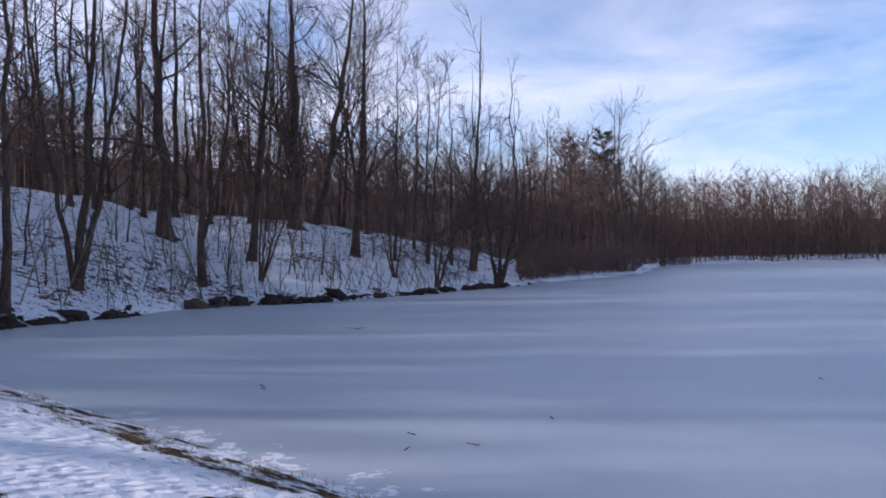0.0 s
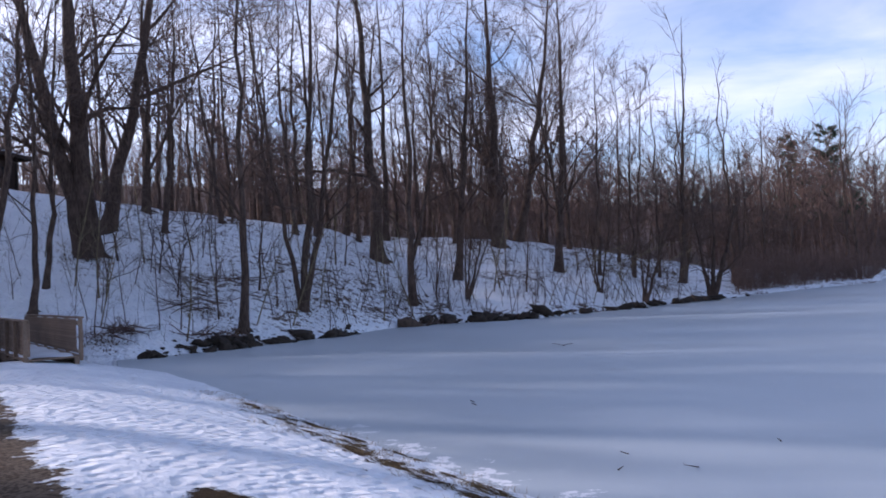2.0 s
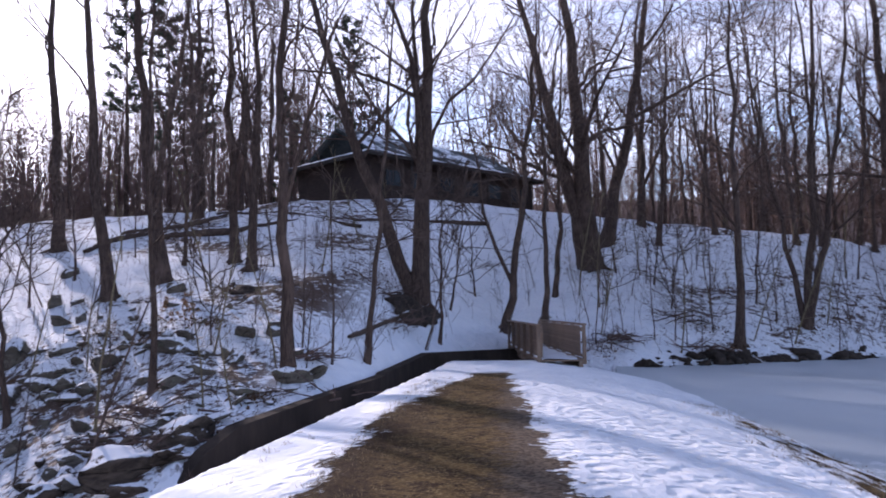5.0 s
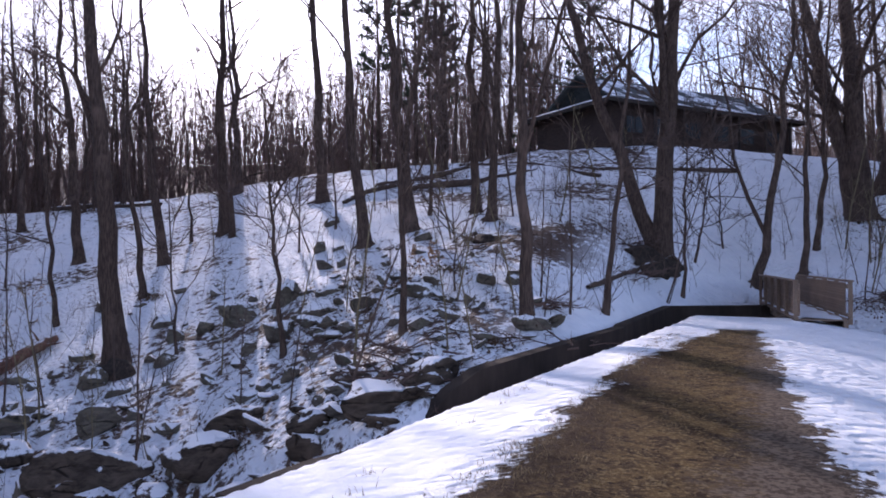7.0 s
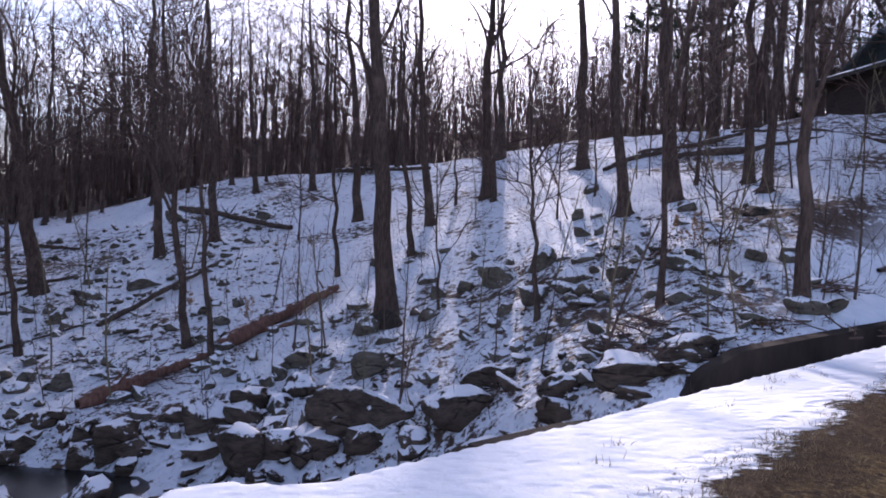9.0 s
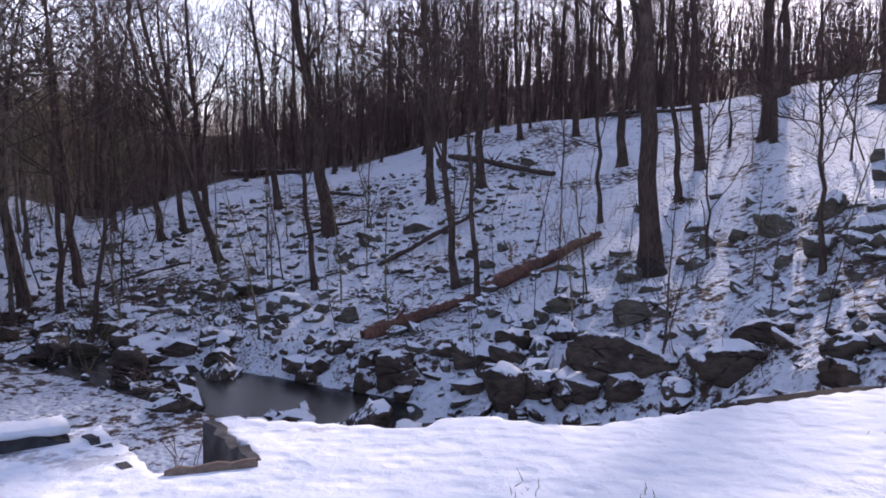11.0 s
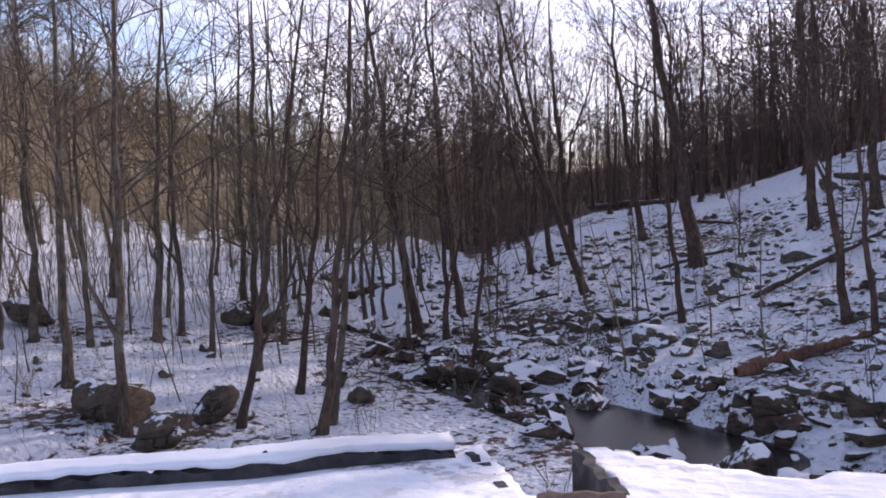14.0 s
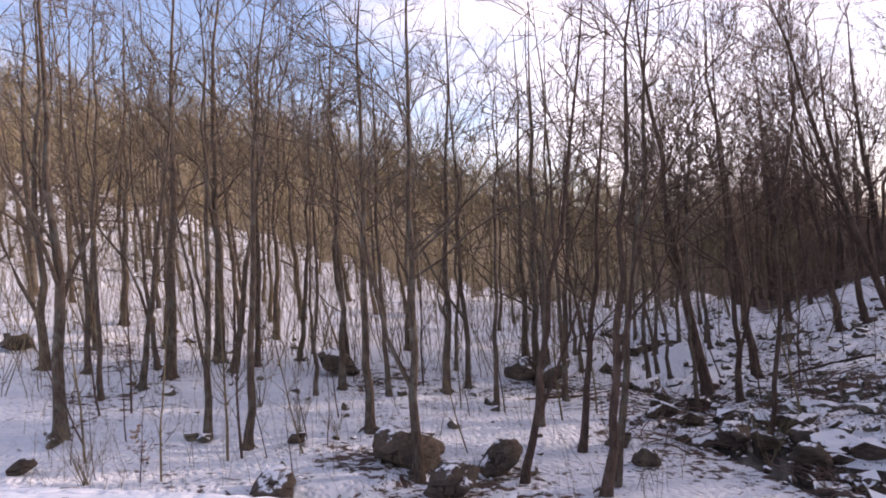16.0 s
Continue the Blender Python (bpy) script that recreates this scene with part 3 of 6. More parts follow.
def grow(seed, height, radius, lean=(0.0, 0.0), stems=None, limbs=13, boughs=6, twigs=6, sprigs=2, low=0.34, lift=0.05, sway=0.012, fine=2, forks=0, reach=1.0, arms=()):
    """Trunk and crown of a bare broad-leaved tree; stems: leans of further trunks from the same foot; forks: leaders that part from the trunk; arms: (height, way, length) of great limbs."""
    g = np.random.default_rng(seed)
    trunk, crown = Sprout(), Sprout()
    for s, (lx, ly) in enumerate([lean] + list(stems or [])):
        h = height * (1.0 if s == 0 else g.uniform(0.8, 0.97))
        r = radius * (1.0 if s == 0 else g.uniform(0.7, 0.95))
        n = 14
        k = np.linspace(0, 1, n) ** 1.6
        turn = g.uniform(0, 6.28)
        bend = sway * h * (np.sin(k * 3.2 + turn) - np.sin(turn))
        ease = 1 - 0.25 * k
        path = np.stack((lx * h * k * ease + bend * np.cos(turn), ly * h * k * ease + bend * np.sin(turn), h * k - 0.35), -1)
        path[1:-1, :2] += g.normal(0, 0.0046 * h, (n - 2, 2)) * np.minimum(1, k[1:-1, None] * 5)
        rad = r * (1 - 0.93 * k ** 0.9) * (1 + 0.75 * np.exp(-k * h / 0.55))
        trunk.tubes(path[None], rad[None], 8)
        # roots that spread at the foot
        if radius > 0.13 and s == 0:
            a = np.linspace(0, 6.28, 6)[:-1] + g.uniform(0, 1)
            way = np.stack((np.cos(a), np.sin(a), np.full(5, -0.42)), -1)
            rp = branch_paths(g, np.tile((0, 0, 0.22), (5, 1)) + way * r * 0.6, way, g.uniform(0.5, 0.9, 5) * (r * 3), 3, -0.12, 0.12)
            trunk.tubes(rp, np.linspace(0.42, 0.1, 4)[None] * r * np.ones((5, 1)), 5)
        p, d, t = offshoots(g, path[None], limbs, low, 0.97, 0.86)
        d[:, 2] = np.abs(d[:, 2]) + 0.05
        rr = np.interp(t, k, rad)
        length = h * g.uniform(0.18, 0.40, len(p)) * (1.3 - 0.8 * t) * reach
        lp = [branch_paths(g, p, d, length, 6, lift, 0.20)]
        lr = [rr[:, None] * g.uniform(0.30, 0.60, (len(p), 1)) * np.linspace(1, 0.16, 7)[None]]
        length = [length]
        if forks and s == 0:
            # leaders of nearly the trunk's own strength
            p, d, t = offshoots(g, path[None], forks, 0.26, 0.5, 0.34)
            d[:, 2] = np.abs(d[:, 2])
            ln = h * (0.93 - t) * g.uniform(0.85, 1.05, forks)
            fp = branch_paths(g, p, d, ln, 6, 0.04, 0.11)
            fr = (np.interp(t, k, rad) * g.uniform(0.6, 0.8, forks))[:, None] * np.linspace(1, 0.12, 7)[None]
            trunk.tubes(fp, fr, 7)
            m = max(4, limbs // 2)
            p, d, t = offshoots(g, fp, m, 0.18, 0.98, 0.70)
            ln2 = np.repeat(ln, m) * g.uniform(0.26, 0.5, len(p)) * (1.25 - 0.75 * t) * reach
            lp.append(branch_paths(g, p, d, ln2, 6, lift, 0.20))
            lr.append((np.repeat(fr[:, 0], m) * (1 - 0.85 * t) * g.uniform(0.35, 0.6, len(p)))[:, None] * np.linspace(1, 0.16, 7)[None])
            length.append(ln2)
        for at_k, way, ln in arms if s == 0 else ():
            p = np.array([[np.interp(at_k, k, path[:, c]) for c in range(3)]])
            lp.append(branch_paths(g, p, np.array((way,), float), np.array((ln,)), 6, 0.02, 0.10))
            lr.append(np.interp(at_k, k, rad) * 0.55 * np.linspace(1, 0.2, 7)[None])
            length.append(np.array((ln,)))
        lp, lr, length = np.vstack(lp), np.maximum(np.vstack(lr), 0.018), np.concatenate(length)
        trunk.tubes(lp, lr, 5, True)
        p, d, t = offshoots(g, lp, boughs, 0.15, 0.98, 0.80)
        pr = np.repeat(lr[:, 0], boughs) * (1 - 0.8 * t) * 0.5
        length = np.repeat(length, boughs) * g.uniform(0.34, 0.66, len(p)) * (1.15 - 0.45 * t)
        bp = branch_paths(g, p, d, length, 3, lift * 1.3, 0.16)
        crown.tubes(bp, np.maximum(pr, 0.017)[:, None] * np.linspace(1, 0.55, 4)[None], 3, True)
        p, d, t = offshoots(g, bp, twigs, 0.12, 1.0, 0.58)
        length = np.repeat(length, twigs) * g.uniform(0.4, 0.85, len(p))
        tp = branch_paths(g, p, d, length, fine, lift * 1.8, 0.10)
        crown.tubes(tp, np.array((0.0105, 0.008, 0.004))[None, 2 - fine:] * np.ones((len(p), 1)), 3, True)
        if sprigs:
            p, d, t = offshoots(g, tp, sprigs, 0.2, 0.9, 0.60)
            sp = branch_paths(g, p, d, np.repeat(length, sprigs) * g.uniform(0.4, 0.9, len(p)), 1, 0.06, 0.10)
            crown.tubes(sp, np.array((0.007, 0.003))[None] * np.ones((len(p), 1)), 3, True)
    return trunk, crown


def tree(seed, x, y, radius, height, lx=0.0, ly=0.0, stems=None, bark_mat=None, twig_mat=None, label="", group="hardwood trees on the banks", **how):
    e = new("bare_tree")
    e.location = (x, y, gz(x, y))
    trunk, crown = grow(seed, height, radius, (lx, ly), stems, **how)
    trunk.link("trunk", bark_mat or M_BARK, e)
    crown.link("crown", twig_mat or M_TWIG, e)
    return tagged(e, label or "tall leafless hardwood with dark furrowed bark on snow", "tree", group)

# ---- trees that stand apart: x, y, trunk radius, height, lean east and north ----
TREES_POND = [
    (-16.6, 28.8, 0.20, 18.6, -0.000, -0.000),
    (-17.6, 48.3, 0.49, 23.0, -0.027, -0.010),
    (-13.1, 41.5, 0.24, 19.6, 0.003, 0.001),
    (-12.0, 47.7, 0.27, 20.5, 0.091, 0.023),
    (-11.2, 57.8, 0.48, 23.0, 0.018, 0.004),
    (-6.3, 54.4, 0.30, 21.5, 0.054, 0.006),
    (-10.7, 63.6, 0.40, 23.0, 0.247, 0.042),
    (-29.6, 40.3, 0.24, 19.7, 0.018, 0.013),
    (-26.7, 37.9, 0.16, 17.3, 0.062, 0.043),
    (-64.9, 106.8, 0.77, 23.0, 0.008, 0.005),
    (-24.1, 25.4, 0.14, 16.8, 0.028, 0.026),
    (-25.3, 27.4, 0.13, 16.3, 0.053, 0.049),
    (-24.7, 23.4, 0.19, 18.1, 0.111, 0.116),
    (-21.8, 53.1, 0.20, 18.4, 0.110, 0.045),
    (-54.2, 108.7, 0.50, 23.0, 0.038, 0.019),
    (-19.6, 55.7, 0.28, 21.0, 0.035, 0.012),
]
TREES_CLUMPS = [
    (-16.2, 33.7, 0.20, 22.4, 0.045, 0.020),
    (-26.7, 31.8, 0.57, 23.0, -0.036, -0.030),
    (-28.6, 35.4, 0.40, 23.0, 0.198, 0.160),
    (-10.5, 43.5, 0.12, 16.2, 0.292, 0.070),
    (4.0, 56.4, 0.31, 21.8, 0.349, -0.025),
    (-0.5, 50.3, 0.15, 17.1, 0.350, 0.004),
    (-3.2, 50.2, 0.12, 16.1, -0.137, -0.009),
]
TREES_HOUSE = [
    (-25.9, 19.6, 0.42, 23.0, 0.041, 0.055),
    (-18.0, 9.4, 0.19, 18.3, -0.011, -0.022),
    (-19.7, 6.5, 0.10, 15.5, -0.003, -0.009),
    (-19.9, 13.0, 0.10, 15.4, 0.067, 0.102),
    (-23.4, 18.7, 0.07, 9.0, 0.029, 0.036),
    (-33.4, 14.7, 0.25, 20.0, -0.002, -0.006),
    (-30.7, 14.2, 0.23, 19.4, 0.019, 0.040),
    (-32.6, 11.2, 0.31, 21.7, -0.031, -0.089),
    (-31.7, 8.8, 0.27, 20.6, -0.021, -0.076),
    (-46.4, 10.1, 0.36, 23.0, -0.010, -0.047),
    (-48.9, 19.1, 0.32, 22.2, -0.009, -0.023),
    (-34.7, 12.8, 0.10, 15.5, 0.005, 0.014),
]
TREES_HILL = [
    (-28.7, -0.9, 0.39, 23.0, 0.002, -0.060),
    (-45.2, 4.2, 0.34, 22.7, -0.002, -0.019),
    (-59.5, 6.5, 0.33, 22.3, -0.005, -0.045),
    (-22.7, 3.8, 0.09, 9.0, -0.013, -0.078),
    (-46.3, -3.4, 0.28, 21.0, 0.006, -0.080),
    (-41.7, 0.9, 0.26, 20.2, -0.002, -0.108),
    (-36.0, -0.1, 0.15, 16.9, 0.000, -0.110),
    (-48.1, 18.5, 0.28, 21.0, -0.010, -0.027),
    (-35.1, -3.4, 0.11, 15.8, 0.006, -0.058),
    (-44.6, -11.5, 0.28, 21.0, 0.017, -0.065),
    (-59.4, -12.3, 0.21, 18.7, 0.013, -0.064),
    (-57.5, -7.7, 0.24, 19.6, 0.006, -0.045),
]
TREES_SPUR = [
    (-37.8, -18.1, 0.40, 23.0, 0.074, -0.154),
    (-28.1, -8.1, 0.16, 17.4, 0.033, -0.115),
    (-26.5, -6.8, 0.11, 15.9, 0.011, -0.045),
    (-28.0, -14.1, 0.13, 16.4, 0.037, -0.074),
    (-31.8, -21.0, 0.21, 18.8, 0.193, -0.292),
    (-39.0, -28.4, 0.20, 18.4, 0.047, -0.064),
    (-45.1, -25.4, 0.25, 19.9, 0.067, -0.119),
    (-43.3, -14.2, 0.28, 20.9, 0.019, -0.058),
    (-43.7, -30.0, 0.24, 20.0, 0.060, -0.080),
    (-37.3, -28.6, 0.20, 18.5, 0.090, -0.100),
    (-38.8, -33.1, 0.22, 19.0, 0.040, -0.060),
    (-24.3, -23.6, 0.14, 16.7, -0.007, 0.007),
    (-27.9, -25.9, 0.21, 18.8, 0.051, -0.055),
    (-24.6, -25.6, 0.25, 19.9, 0.108, -0.103),
    (-12.5, -17.2, 0.14, 16.6, -0.145, 0.106),
    (-14.6, -21.2, 0.13, 16.3, -0.122, 0.084),
    (-11.0, -19.0, 0.12, 16.2, -0.226, 0.131),
    (-20.8, -19.1, 0.10, 15.5, -0.109, 0.119),
]
TREES_PLAIN = [
    (0.9, -27.4, 0.21, 18.8, -0.025, -0.001),
    (-4.4, -24.6, 0.14, 16.7, -0.111, 0.020),
    (-8.6, -24.9, 0.17, 17.5, -0.055, 0.019),
    (-8.4, -20.4, 0.16, 17.2, -0.042, 0.017),
    (-3.4, -26.1, 0.13, 16.3, -0.075, 0.010),
    (-5.7, -37.6, 0.26, 20.3, -0.045, 0.007),
    (-5.9, -35.6, 0.17, 17.7, -0.243, 0.040),
    (-3.1, -34.6, 0.24, 19.6, -0.082, 0.007),
    (-1.9, -33.5, 0.14, 16.7, -0.177, 0.010),
    (-1.9, -46.2, 0.22, 19.1, -0.073, 0.003),
    (-0.4, -32.6, 0.11, 15.9, -0.039, 0.000),
    (-9.8, -31.6, 0.16, 17.3, -0.041, 0.013),
    (-13.3, -17.8, 0.13, 16.3, -0.136, 0.101),
]
TREES_BROOK = [
    (-0.3, -44.5, 0.21, 18.9, -0.059, 0.000),
    (1.7, -37.6, 0.21, 18.7, -0.024, -0.001),
    (2.9, -55.2, 0.30, 21.5, -0.032, -0.002),
    (-9.3, -41.6, 0.17, 17.7, -0.090, 0.020),
    (-9.4, -37.2, 0.14, 16.8, -0.159, 0.040),
    (-11.2, -29.8, 0.13, 16.5, -0.028, 0.011),
    (-15.3, -30.6, 0.14, 16.8, -0.012, 0.006),
    (-14.8, -27.2, 0.11, 15.7, -0.087, 0.048),
    (-14.7, -23.7, 0.10, 15.4, -0.073, 0.045),
    (-24.6, -29.6, 0.13, 16.5, -0.016, 0.013),
    (-23.6, -35.3, 0.18, 17.8, -0.084, 0.056),
    (-8.4, -30.9, 0.10, 15.5, -0.097, 0.027),
    (-16.0, -39.3, 0.16, 17.3, -0.094, 0.038),
]

TREES_SLIM = [
    (-23.2, 18.6, 0.06),
    (-25.3, 23.4, 0.07),
    (-25.9, 21.3, 0.05),
    (-27.1, 23.9, 0.04),
    (-22.5, 27.8, 0.03),
    (-25.0, 31.8, 0.05),
    (-22.5, 31.4, 0.04),
    (-18.9, 34.4, 0.05),
    (-20.5, 29.8, 0.03),
    (-26.2, 44.4, 0.06),
    (-18.3, 44.1, 0.05),
    (-12.4, 43.8, 0.05),
    (-12.8, 55.3, 0.07),
    (-7.4, 46.3, 0.05),
    (-27.7, 1.0, 0.05),
    (-35.5, -3.3, 0.06),
    (-42.9, -6.5, 0.05),
    (-22.6, 3.8, 0.06),
    (-45.6, 2.4, 0.08),
    (-35.7, 0.1, 0.10),
    (-21.9, 8.9, 0.03),
    (-19.9, 12.9, 0.05),
    (-65.5, -11.8, 0.06),
    (-37.4, 8.8, 0.06),
    (-34.9, 6.5, 0.05),
    (-43.5, 4.4, 0.16),
    (-34.2, 12.5, 0.06),
]

PALE = "slender leafless hardwood with grey lichened bark"
CLUMP = {0: [(-0.150, -0.072), (0.165, 0.080)], 1: [(-0.22, -0.16)], 3: [(0.12, 0.0), (0.42, 0.1), (0.02, 0.1)], 4: [(0.1, 0.0), (-0.2, 0.1)], 5: [(0.15, 0.05), (-0.05, 0.1)], 6: [(0.2, 0.0), (-0.3, 0.1)]}


def stand_trees():
    seed = 100
    for rows, bark_mat, twig, lab in ((TREES_POND, M_BARK, M_TWIG, ""), (TREES_HOUSE, M_BARK, M_TWIG, ""), (TREES_HILL, M_BARK, M_TWIG, ""),
                                      (TREES_SPUR, M_BARK, M_TWIG, ""), (TREES_PLAIN, M_BARK_PALE, M_TWIG_GREY, PALE), (TREES_BROOK, M_BARK_PALE, M_TWIG_GREY, PALE)):
        for i, (x, y, r, h, lx, ly) in enumerate(rows):
            seed += 1
            stems = [(-0.26, -0.25)] if rows is TREES_HOUSE and i == 0 else None
            slim = r < 0.12
            if rows is TREES_POND and x > -13:
                tree(seed, x, y, r, h, lx, ly, None, bark_mat, twig, "broad-crowned leafless hardwood leaning over the pond", limbs=18, boughs=6, twigs=5, low=0.30, lift=0.04, sprigs=2, forks=1, reach=1.25)
                continue
            if rows is TREES_SPUR and x > -22:
                tree(seed, x, y, r, h, lx, ly, None, M_BARK, M_TWIG_GREY, "slender leaning hardwood beside the stream", limbs=9, boughs=4, twigs=3, low=0.4, sprigs=1, forks=1)
                continue
            if rows in (TREES_SPUR, TREES_HILL) and not slim:
                tree(seed, x, y, r, h, lx, ly, None, bark_mat, twig, lab, limbs=13 if rows is TREES_HILL else 17, boughs=5 if rows is TREES_HILL else 6, twigs=5 if rows is TREES_HILL else 6, low=0.47 if rows is TREES_HILL else 0.42, sprigs=1, forks=1 if rows is TREES_SPUR and seed % 3 else 0, reach=1.1 if rows is TREES_HILL else 1.3)
                continue
            thin = 4 if bark_mat is M_BARK_PALE else 5
            forks = 0 if slim or seed % 5 < 2 or rows is TREES_HILL else 1 + seed % 2
            tree(seed, x, y, r, h, lx, ly, stems, bark_mat, twig, lab, limbs=10 if slim else 16 if stems else 10 if rows is TREES_HOUSE and y < 16 else 15 - 3 * forks, boughs=thin, twigs=thin, low=0.40 if slim else 0.32 if stems else 0.52 if rows is TREES_HOUSE else 0.50 if bark_mat is M_BARK_PALE else 0.38,
                 sprigs=1 if math.hypot(x, y) > 33 else 2, forks=forks, reach=1.0 if slim else 1.15)
    known = [row[:2] for rows in (TREES_POND, TREES_HOUSE, TREES_HILL, TREES_CLUMPS) for row in rows]
    for i, (x, y, r) in enumerate(TREES_SLIM):
        if any(math.hypot(x - a, y - b) < 1.0 for a, b in known):
            continue
        g = np.random.default_rng(980 + i)
        tree(980 + i, x, y, r, 5.0 + 75 * r, g.normal(0, 0.06), g.normal(0, 0.06), None, M_BARK, M_TWIG, "thin young leafless tree on the snowy slope", "young trees of the slopes", limbs=11, boughs=3, twigs=3, low=0.22, sprigs=1, fine=1, sway=0.02)
    for i, (x, y, r, h, lx, ly) in enumerate(TREES_CLUMPS):
        small = i >= 3
        tree(900 + i, x, y, r * (0.7 if small else 1), 8.0 if small else h, lx, ly, CLUMP.get(i), M_BARK, M_TWIG,
             "several leafless stems rising from one foot at the shore" if i in CLUMP else "", limbs=8 if small else 14, boughs=5, twigs=5,
             arms=((0.33, (0.78, 0.63, 0.55), 8.5), (0.5, (0.5, 0.7, 0.8), 6.0)) if i == 2 else ())


stand_trees()


def edge_trees():
    """Fine-twigged trees at the end of the bank."""
    for i, (az, d, r, h) in enumerate(((3.6, 57, 0.14, 17), (1.2, 60, 0.12, 17), (-0.6, 63, 0.13, 16.5), (-2.4, 64, 0.11, 15), (-4.2, 66, 0.12, 13.5), (-6.0, 70, 0.12, 13), (2.2, 66, 0.14, 17))):
        p = polar(az, d)
        tree(950 + i, p.x, p.y, r, h, 0.02, 0.0, [(0.12, 0.05)] if i % 2 else None, M_BARK, M_TWIG, "slender fine-twigged tree at the end of the bank", limbs=13, boughs=5, twigs=5, low=0.2, lift=0.07, sprigs=1)


edge_trees()


def kinds_of_tree(n, first, h, r, bark_mat, twig_mat, **how):
    """A few trees to copy through the woods."""
    made = []
    for i in range(n):
        g = np.random.default_rng(first + i)
        trunk, crown = grow(first + i, h * g.uniform(0.9, 1.1), r * g.uniform(0.8, 1.2), (g.normal(0, 0.03), g.normal(0, 0.03)), None, **how)
        e = new("bare_tree")
        e.location = (0, 0, 0)
        trunk.link("trunk", bark_mat, e)
        crown.link("crown", twig_mat, e)
        made.append(e)
    return made


def scatter(protos, count, seed, az_lo, az_hi, near, deep, label, group, size=(0.8, 1.15), clear=1.2, keep=None):
    g = np.random.default_rng(seed)
    placed, tries = 0, 0
    while placed < count and tries < count * 30:
        tries += 1
        az = g.uniform(az_lo, az_hi)
        d = near(az) + deep * g.uniform(0, 1) ** 1.1
        p = polar(az, d)
        if any((p.x - q[0]) ** 2 + (p.y - q[1]) ** 2 < clear ** 2 for q in TAKEN) or (keep and not keep(p, az, d)):
            continue
        TAKEN.append((p.x, p.y))
        s = g.uniform(*size)
        m = Matrix.LocRotScale((p.x, p.y, gz(p.x, p.y)), Euler((g.normal(0, 0.03), g.normal(0, 0.03), g.uniform(0, 6.28))), None)
        if placed < len(protos) and not protos[placed].get("used"):
            protos[placed]["used"] = True
            e = protos[placed]
            e.matrix_basis = m
        else:
            e = copy_thing(protos[placed % len(protos)], m)
        e.scale = (s, s, s)
        tagged(e, label, "tree", group)
        placed += 1


TAKEN = [(r[0], r[1]) for rows in (TREES_POND, TREES_CLUMPS, TREES_HOUSE, TREES_HILL, TREES_SPUR, TREES_PLAIN, TREES_BROOK) for r in rows]
toe_at = lambda az: float(np.interp(az, TOE_AZ, TOE_D))
top_at = lambda az: float(np.interp(az, TOP_AZ, TOP_D))
off_house = lambda p, az, d: not (40 < az < 65 and 44 < d < 72)
SLIM = dict(limbs=11, boughs=5, twigs=4, sprigs=1, fine=1)
wood = kinds_of_tree(8, 2000, 18.5, 0.17, M_BARK, M_TWIG, low=0.5, **SLIM)
scatter(wood, 74, 16, 62, 134, lambda a: top_at(a) - 4, 20, "slender leafless forest tree on the wooded hilltop", "trees of the hilltop woods", clear=1.6, size=(0.72, 1.12), keep=lambda p, az, d: not 70 < az < 91)
scatter(wood, 106, 11, 5, 134, lambda a: top_at(a) - 3, 32, "slender leafless forest tree on the wooded hilltop", "trees of the hilltop woods", clear=1.6, keep=lambda p, az, d: off_house(p, az, d) and not (69 < az < 90 and d < 82))
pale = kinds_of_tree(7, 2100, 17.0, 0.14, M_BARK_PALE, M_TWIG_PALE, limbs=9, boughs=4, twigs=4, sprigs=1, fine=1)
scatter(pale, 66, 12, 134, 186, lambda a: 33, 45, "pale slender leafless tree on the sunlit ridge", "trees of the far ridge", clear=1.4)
shore = kinds_of_tree(6, 2200, 16.5, 0.16, M_BARK, M_TWIG, low=0.2, **SLIM)
scatter(shore, 34, 13, -33, -1, lambda a: float(np.interp(a, (-33, -17, -14, -6, -1), (182, 156, 92, 66, 60))), 28, "leafless tree of the far shore woods", "trees of the far shore", clear=1.8, size=(0.85, 1.25))


def far_woods(name, seed, count, az_lo, az_hi, near, deep, h, label, mat, thick=1.0):
    """Trees too far off to tell apart, as one mass."""
    g = np.random.default_rng(seed)
    sp = Sprout()
    az = np.radians(g.uniform(az_lo, az_hi, count))
    d = np.array([near(math.degrees(a)) for a in az]) + deep * g.uniform(0, 1, count)
    x, y = -np.sin(az) * d, np.cos(az) * d
    foot = np.stack((x, y, ground_z(x, y) - 0.3), -1)
    hh = h * g.uniform(0.7, 1.1, count)
    tr = branch_paths(g, foot, np.tile((0, 0, 1.0), (count, 1)) + g.normal(0, 0.09, (count, 3)), hh, 4, 0.12, 0.07)
    sp.tubes(tr, (hh * g.uniform(0.004, 0.012, count))[:, None] * np.linspace(1, 0.2, 5)[None], 3, True)
    p, dd, t = offshoots(g, tr, 13, 0.16, 0.98, 0.85)
    ln = np.repeat(hh, 13) * g.uniform(0.14, 0.30, len(p))
    br = branch_paths(g, p, dd, ln, 1, 0.12, 0.14)
    sp.tubes(br, np.array((0.042, 0.015))[None] * thick * np.ones((len(p), 1)), 3, True)
    p, dd, t = offshoots(g, br, 5, 0.15, 1.0, 0.75)
    tw = branch_paths(g, p, dd, np.repeat(ln, 5) * g.uniform(0.35, 0.7, len(p)), 1, 0.2, 0.14)
    sp.tubes(tw, np.array((0.026, 0.008))[None] * thick * np.ones((len(p), 1)), 3, True)
    tagged(sp.link(name, mat), label, "woods", kind="stuff")


